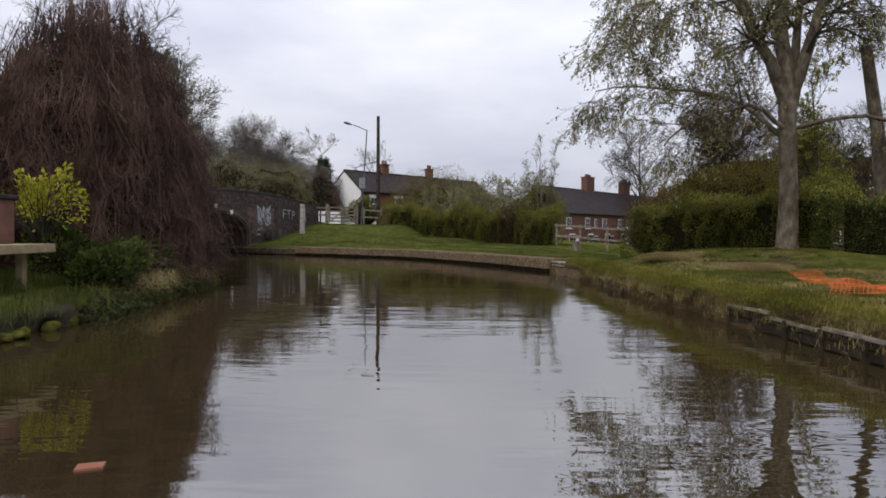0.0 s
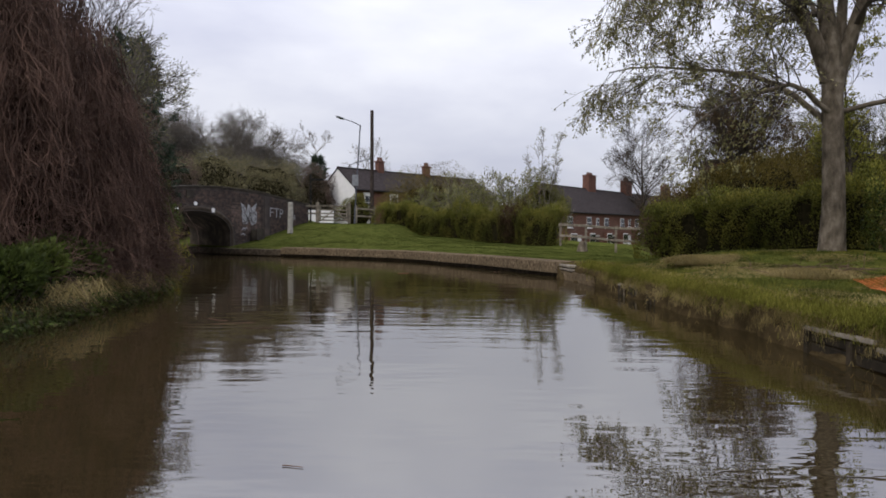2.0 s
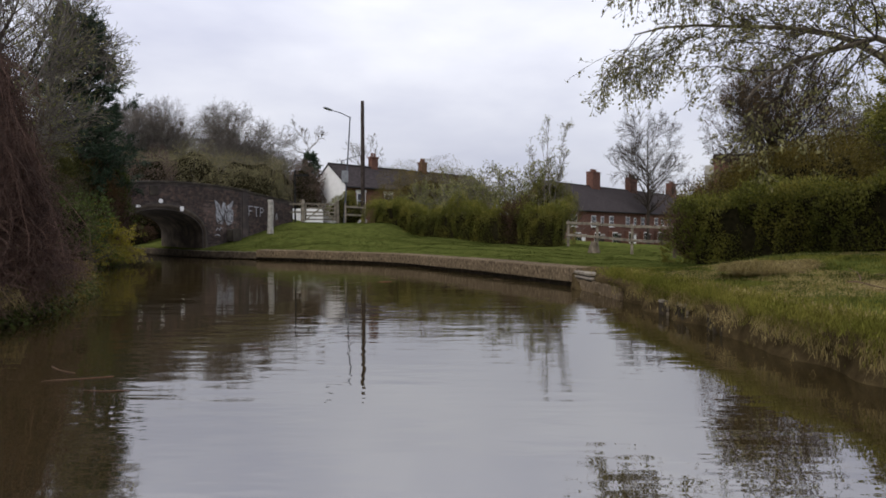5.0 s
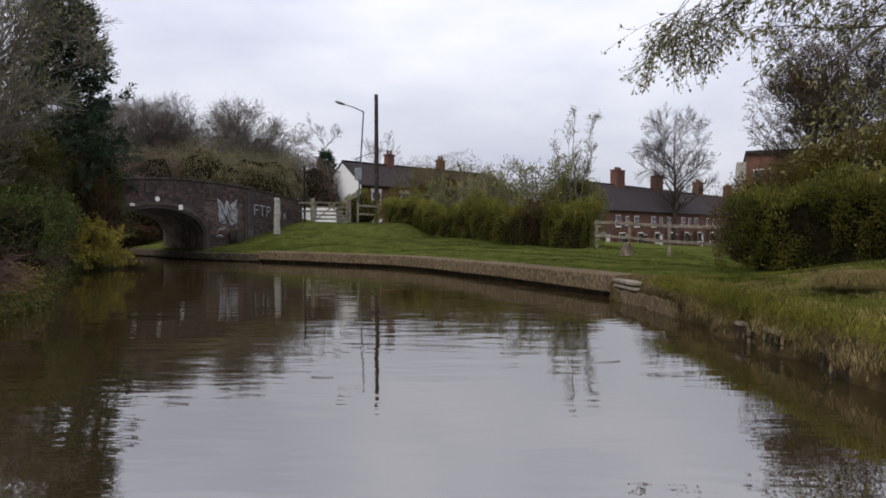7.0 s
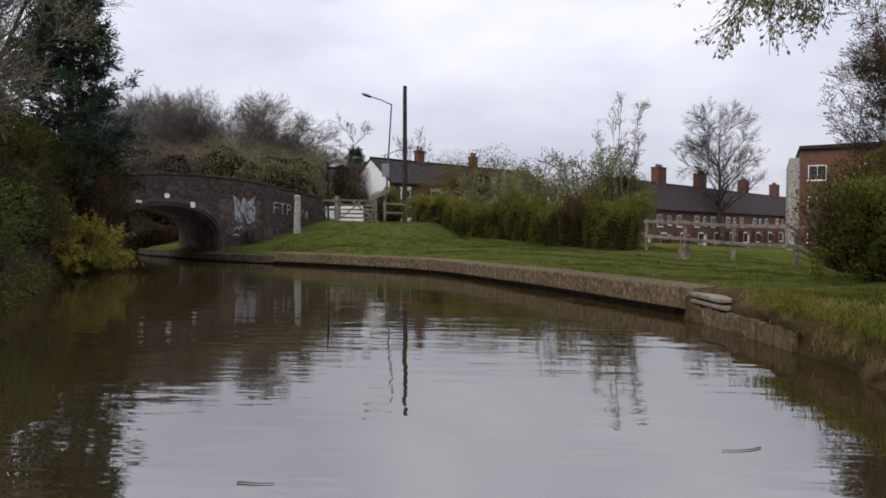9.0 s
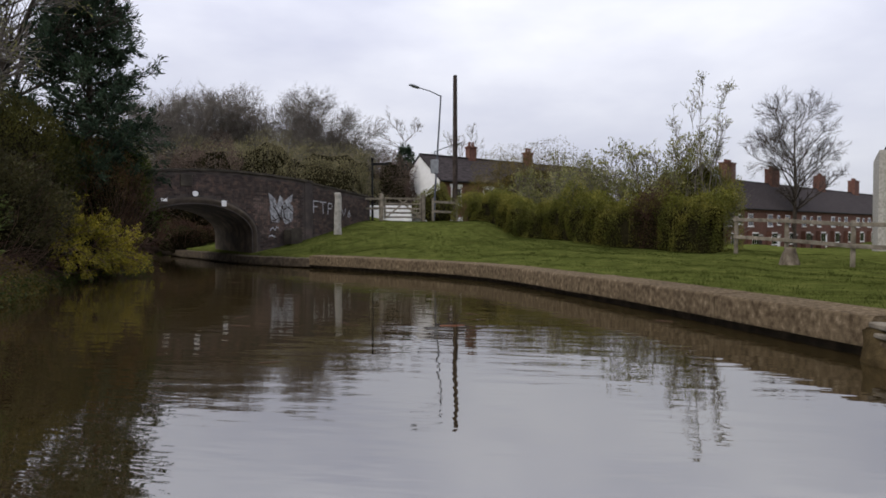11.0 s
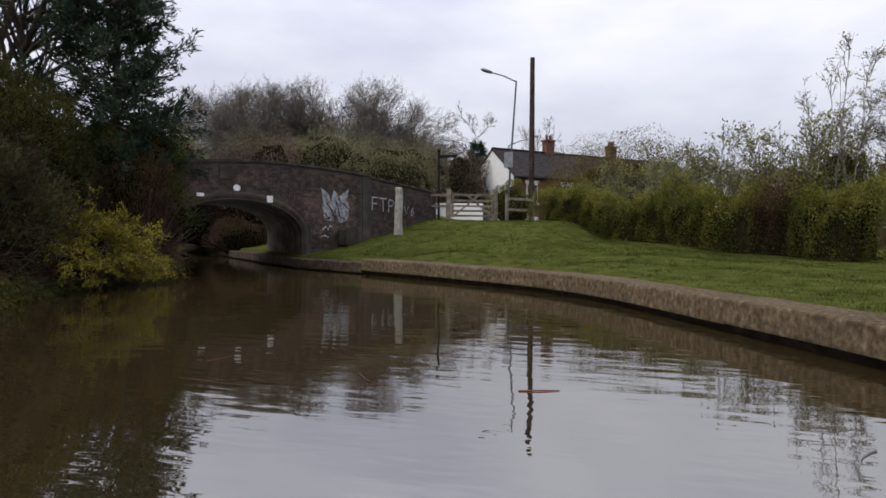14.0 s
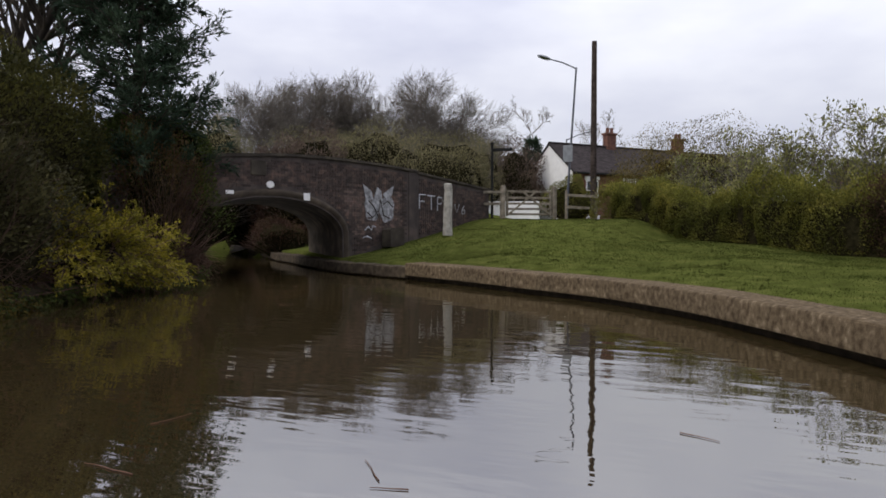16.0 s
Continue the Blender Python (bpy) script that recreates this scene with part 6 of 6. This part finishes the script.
tagged(mesh_object("floating_stick", v, f, TERRACOTTA), "reddish dead reed stem floating on the canal", "stick")
# ---- bricks of the bridge face, laid in courses ----
def brick_mesh(w):
    bm = bmesh.new()
    box(bm, -w / 2 + 0.006, w / 2 - 0.006, -0.014, 0.02, 0.005, 0.07)
    me = bpy.data.meshes.new("brick")
    bm.to_mesh(me)
    bm.free()
    me.materials.append(BRICK)
    return me


full, half = brick_mesh(0.225), brick_mesh(0.1125)
rest_v, rest_f, made = [], [], 0
for r in range(0, 48):
    z = 0.02 + r * 0.075
    for c in range(-18, 48):
        s = c * 0.225 + (0.1125 if r % 2 else 0)
        if s < -3.4 or s > 10.4:
            continue
        if 5.6 < s < 6.32:
            continue
        top = parapet_top(s) - 0.2 if s < 5.9 else 3.22 - (s - 6.2) * 0.091
        if z + 0.075 > top:
            continue
        if s > 3.0 and z < land(*(B0 + BD * s + BN * 0.1)) - 0.1:
            continue
        rel = abs(s - ARC_C)
        if rel < ARC_W + 0.26 + 0.12:
            zz = ARC_S + (ARC_R + 0.26) * math.sqrt(max(0, 1 - min(1, rel / (ARC_W + 0.32)) ** 2)) if rel < ARC_W + 0.32 else ARC_S
            if z < zz + 0.04:
                continue
        off = -0.002 + 0.003 * rng.normal()
        if 2.7 < s < 5.3 and 1.1 < z < 2.6 and made < 300:
            ob = new("brick", full)
            ob.parent = bridge
            ob.location = (s, off, z)
            made += 1
        else:
            b = len(rest_v)
            y0 = off - 0.014 + (0.02 if s > 6.2 else 0)
            x0, x1, z0, z1 = s - 0.1065, s + 0.1065, z + 0.005, z + 0.07
            rest_v += [(x0, y0, z0), (x1, y0, z0), (x1, y0, z1), (x0, y0, z1), (x0, 0.03, z0), (x1, 0.03, z0), (x1, 0.03, z1), (x0, 0.03, z1)]
            rest_f += [(b, b + 1, b + 2, b + 3), (b, b + 4, b + 5, b + 1), (b + 3, b + 2, b + 6, b + 7), (b, b + 3, b + 7, b + 4), (b + 1, b + 5, b + 6, b + 2)]
rest = mesh_object("brickwork", rest_v, rest_f, BRICK, bridge)
rest["kind"] = "stuff"


# ---- edge stones of the garden bank ----
for i in range(24):
    y = 5.0 + i * 0.27 + 0.1 * rng.normal()
    q, nq = bank_frame(LB_P, LB_N, y)
    bm = bmesh.new()
    bmesh.ops.create_icosphere(bm, subdivisions=2, radius=1)
    sc = np.array([rng.uniform(0.05, 0.1), rng.uniform(0.07, 0.15), rng.uniform(0.04, 0.08)])
    for w in bm.verts:
        d = np.array(w.co)
        w.co = np.sign(d) * np.abs(d) ** 0.75 * lumpy(d[None], 200 + i, 0.13)[0] * sc
    ob = part("edge_stone", bm, MOSS, None, "mossy rough stone edging the garden bank", smooth=True)
    ob.matrix_basis = pose(q[0] + nq[0] * 0.06, q[1] + nq[1] * 0.06, 0.05, 0, 0, rng.uniform(0, 360))
    tagged(ob, category="stone", group="stones edging the garden bank")
pts = scatter(26000, -8.2, -4.9, 4.5, 12.5)
grass_patch("grass", "rough grass and weeds on the garden bank", pts, 0.17, GRASS, 0.004)
pts = scatter(9000, -9.5, -5.0, 9.5, 17)
grass_patch("ground_ivy", "dark low growth under the weeping tree", pts, 0.16, L_DARK, 0.012)
pts, nn = along_bank(LB_P, LB_N, 12000, 0.33, 0.4, 4, 9.4)
grass_patch("grass", "long rough grass below the deck", pts, 0.16, GRASS, 0.004)


# ---- tangled growth along the edge of the garden bank ----
def edge_growth(label, mat, seed, count, size, y0, y1, tall):
    q = np.random.default_rng(seed)
    i = q.integers(0, len(LB_P) - 1, count * 3)
    i = i[(LB_P[i, 1] > y0) & (LB_P[i, 1] < y1)][:count]
    clump = 0.55 + 0.45 * np.sin(LB_P[i, 1] * 2.9 + seed) * np.sin(LB_P[i, 1] * 1.3)
    o = 0.02 + 0.2 * q.normal(size=(len(i), 1))
    c = np.c_[LB_P[i] + LB_N[i] * o + 0.06 * q.normal(size=(len(i), 2)), 0.04 + tall * clump * q.random(len(i)) ** 1.3]
    v, f = leaf_mesh(c, size, np.c_[LB_N[i] * 0.6, np.full(len(i), -0.4)])
    return tagged(mesh_object("edge_growth", v, f, mat), label, "undergrowth", kind="stuff")


edge_growth("dark leaves hanging over the garden bank", L_DARK, 301, 20000, 0.07, 8.8, 33, 0.5)
edge_growth("brown dead leaves and bramble below the weeping tree", L_BRAMBLE, 304, 9000, 0.06, 8.5, 15, 0.55)
edge_growth("olive leaves hanging over the garden bank", L_OLIVE, 302, 14000, 0.065, 15, 25.5, 0.8)
edge_growth("bronze leaves and dead growth by the bridge", L_HEDGE_RED, 303, 7000, 0.06, 28.5, 33, 1.1)
y = rng.uniform(11, 32.5, 2200)
i = np.argmin(np.abs(LB_P[:, 1][None] - y[:, None]), axis=1)
way = np.c_[LB_N[i] + 0.6 * rng.normal(size=(2200, 2)), 0.5 * rng.normal(size=2200)]
stem = [grow(rng, np.c_[LB_P[i] - 0.25 * LB_N[i] + 0.1 * rng.normal(size=(2200, 2)), rng.uniform(0.25, 0.9, 2200)], way, rng.uniform(0.4, 0.9, 2200), 0.006, 0.003, 0.2, -0.2, 5)]
v, f = tubes(stem, 3)
tagged(mesh_object("dead_stems", v, f, BROWNTWIG), "brown dead stems drooping over the water's edge", "undergrowth", kind="stuff")
for i, (x, y, r) in enumerate([(-5.7, 10.1, 0.42), (-6.0, 11.2, 0.6), (-6.2, 12.2, 0.55)]):
    bush("shrub", "small dark evergreen shrub at the edge of the garden bank", 310 + i, (x, y, 0.25), (r, r, r), L_DARK, 0.09, 2600, stems=50, amount=0.2)
pts, nn = along_bank(LB_P, LB_N, 9000, 0.3, 0.12, 10.6, 14.2)
grass_patch("dry_grass", "pale dead reed leaning over the water", pts + np.c_[nn * 0.22, np.zeros(len(pts))], 0.32, STRAW, 0.006, nn * 0.7)
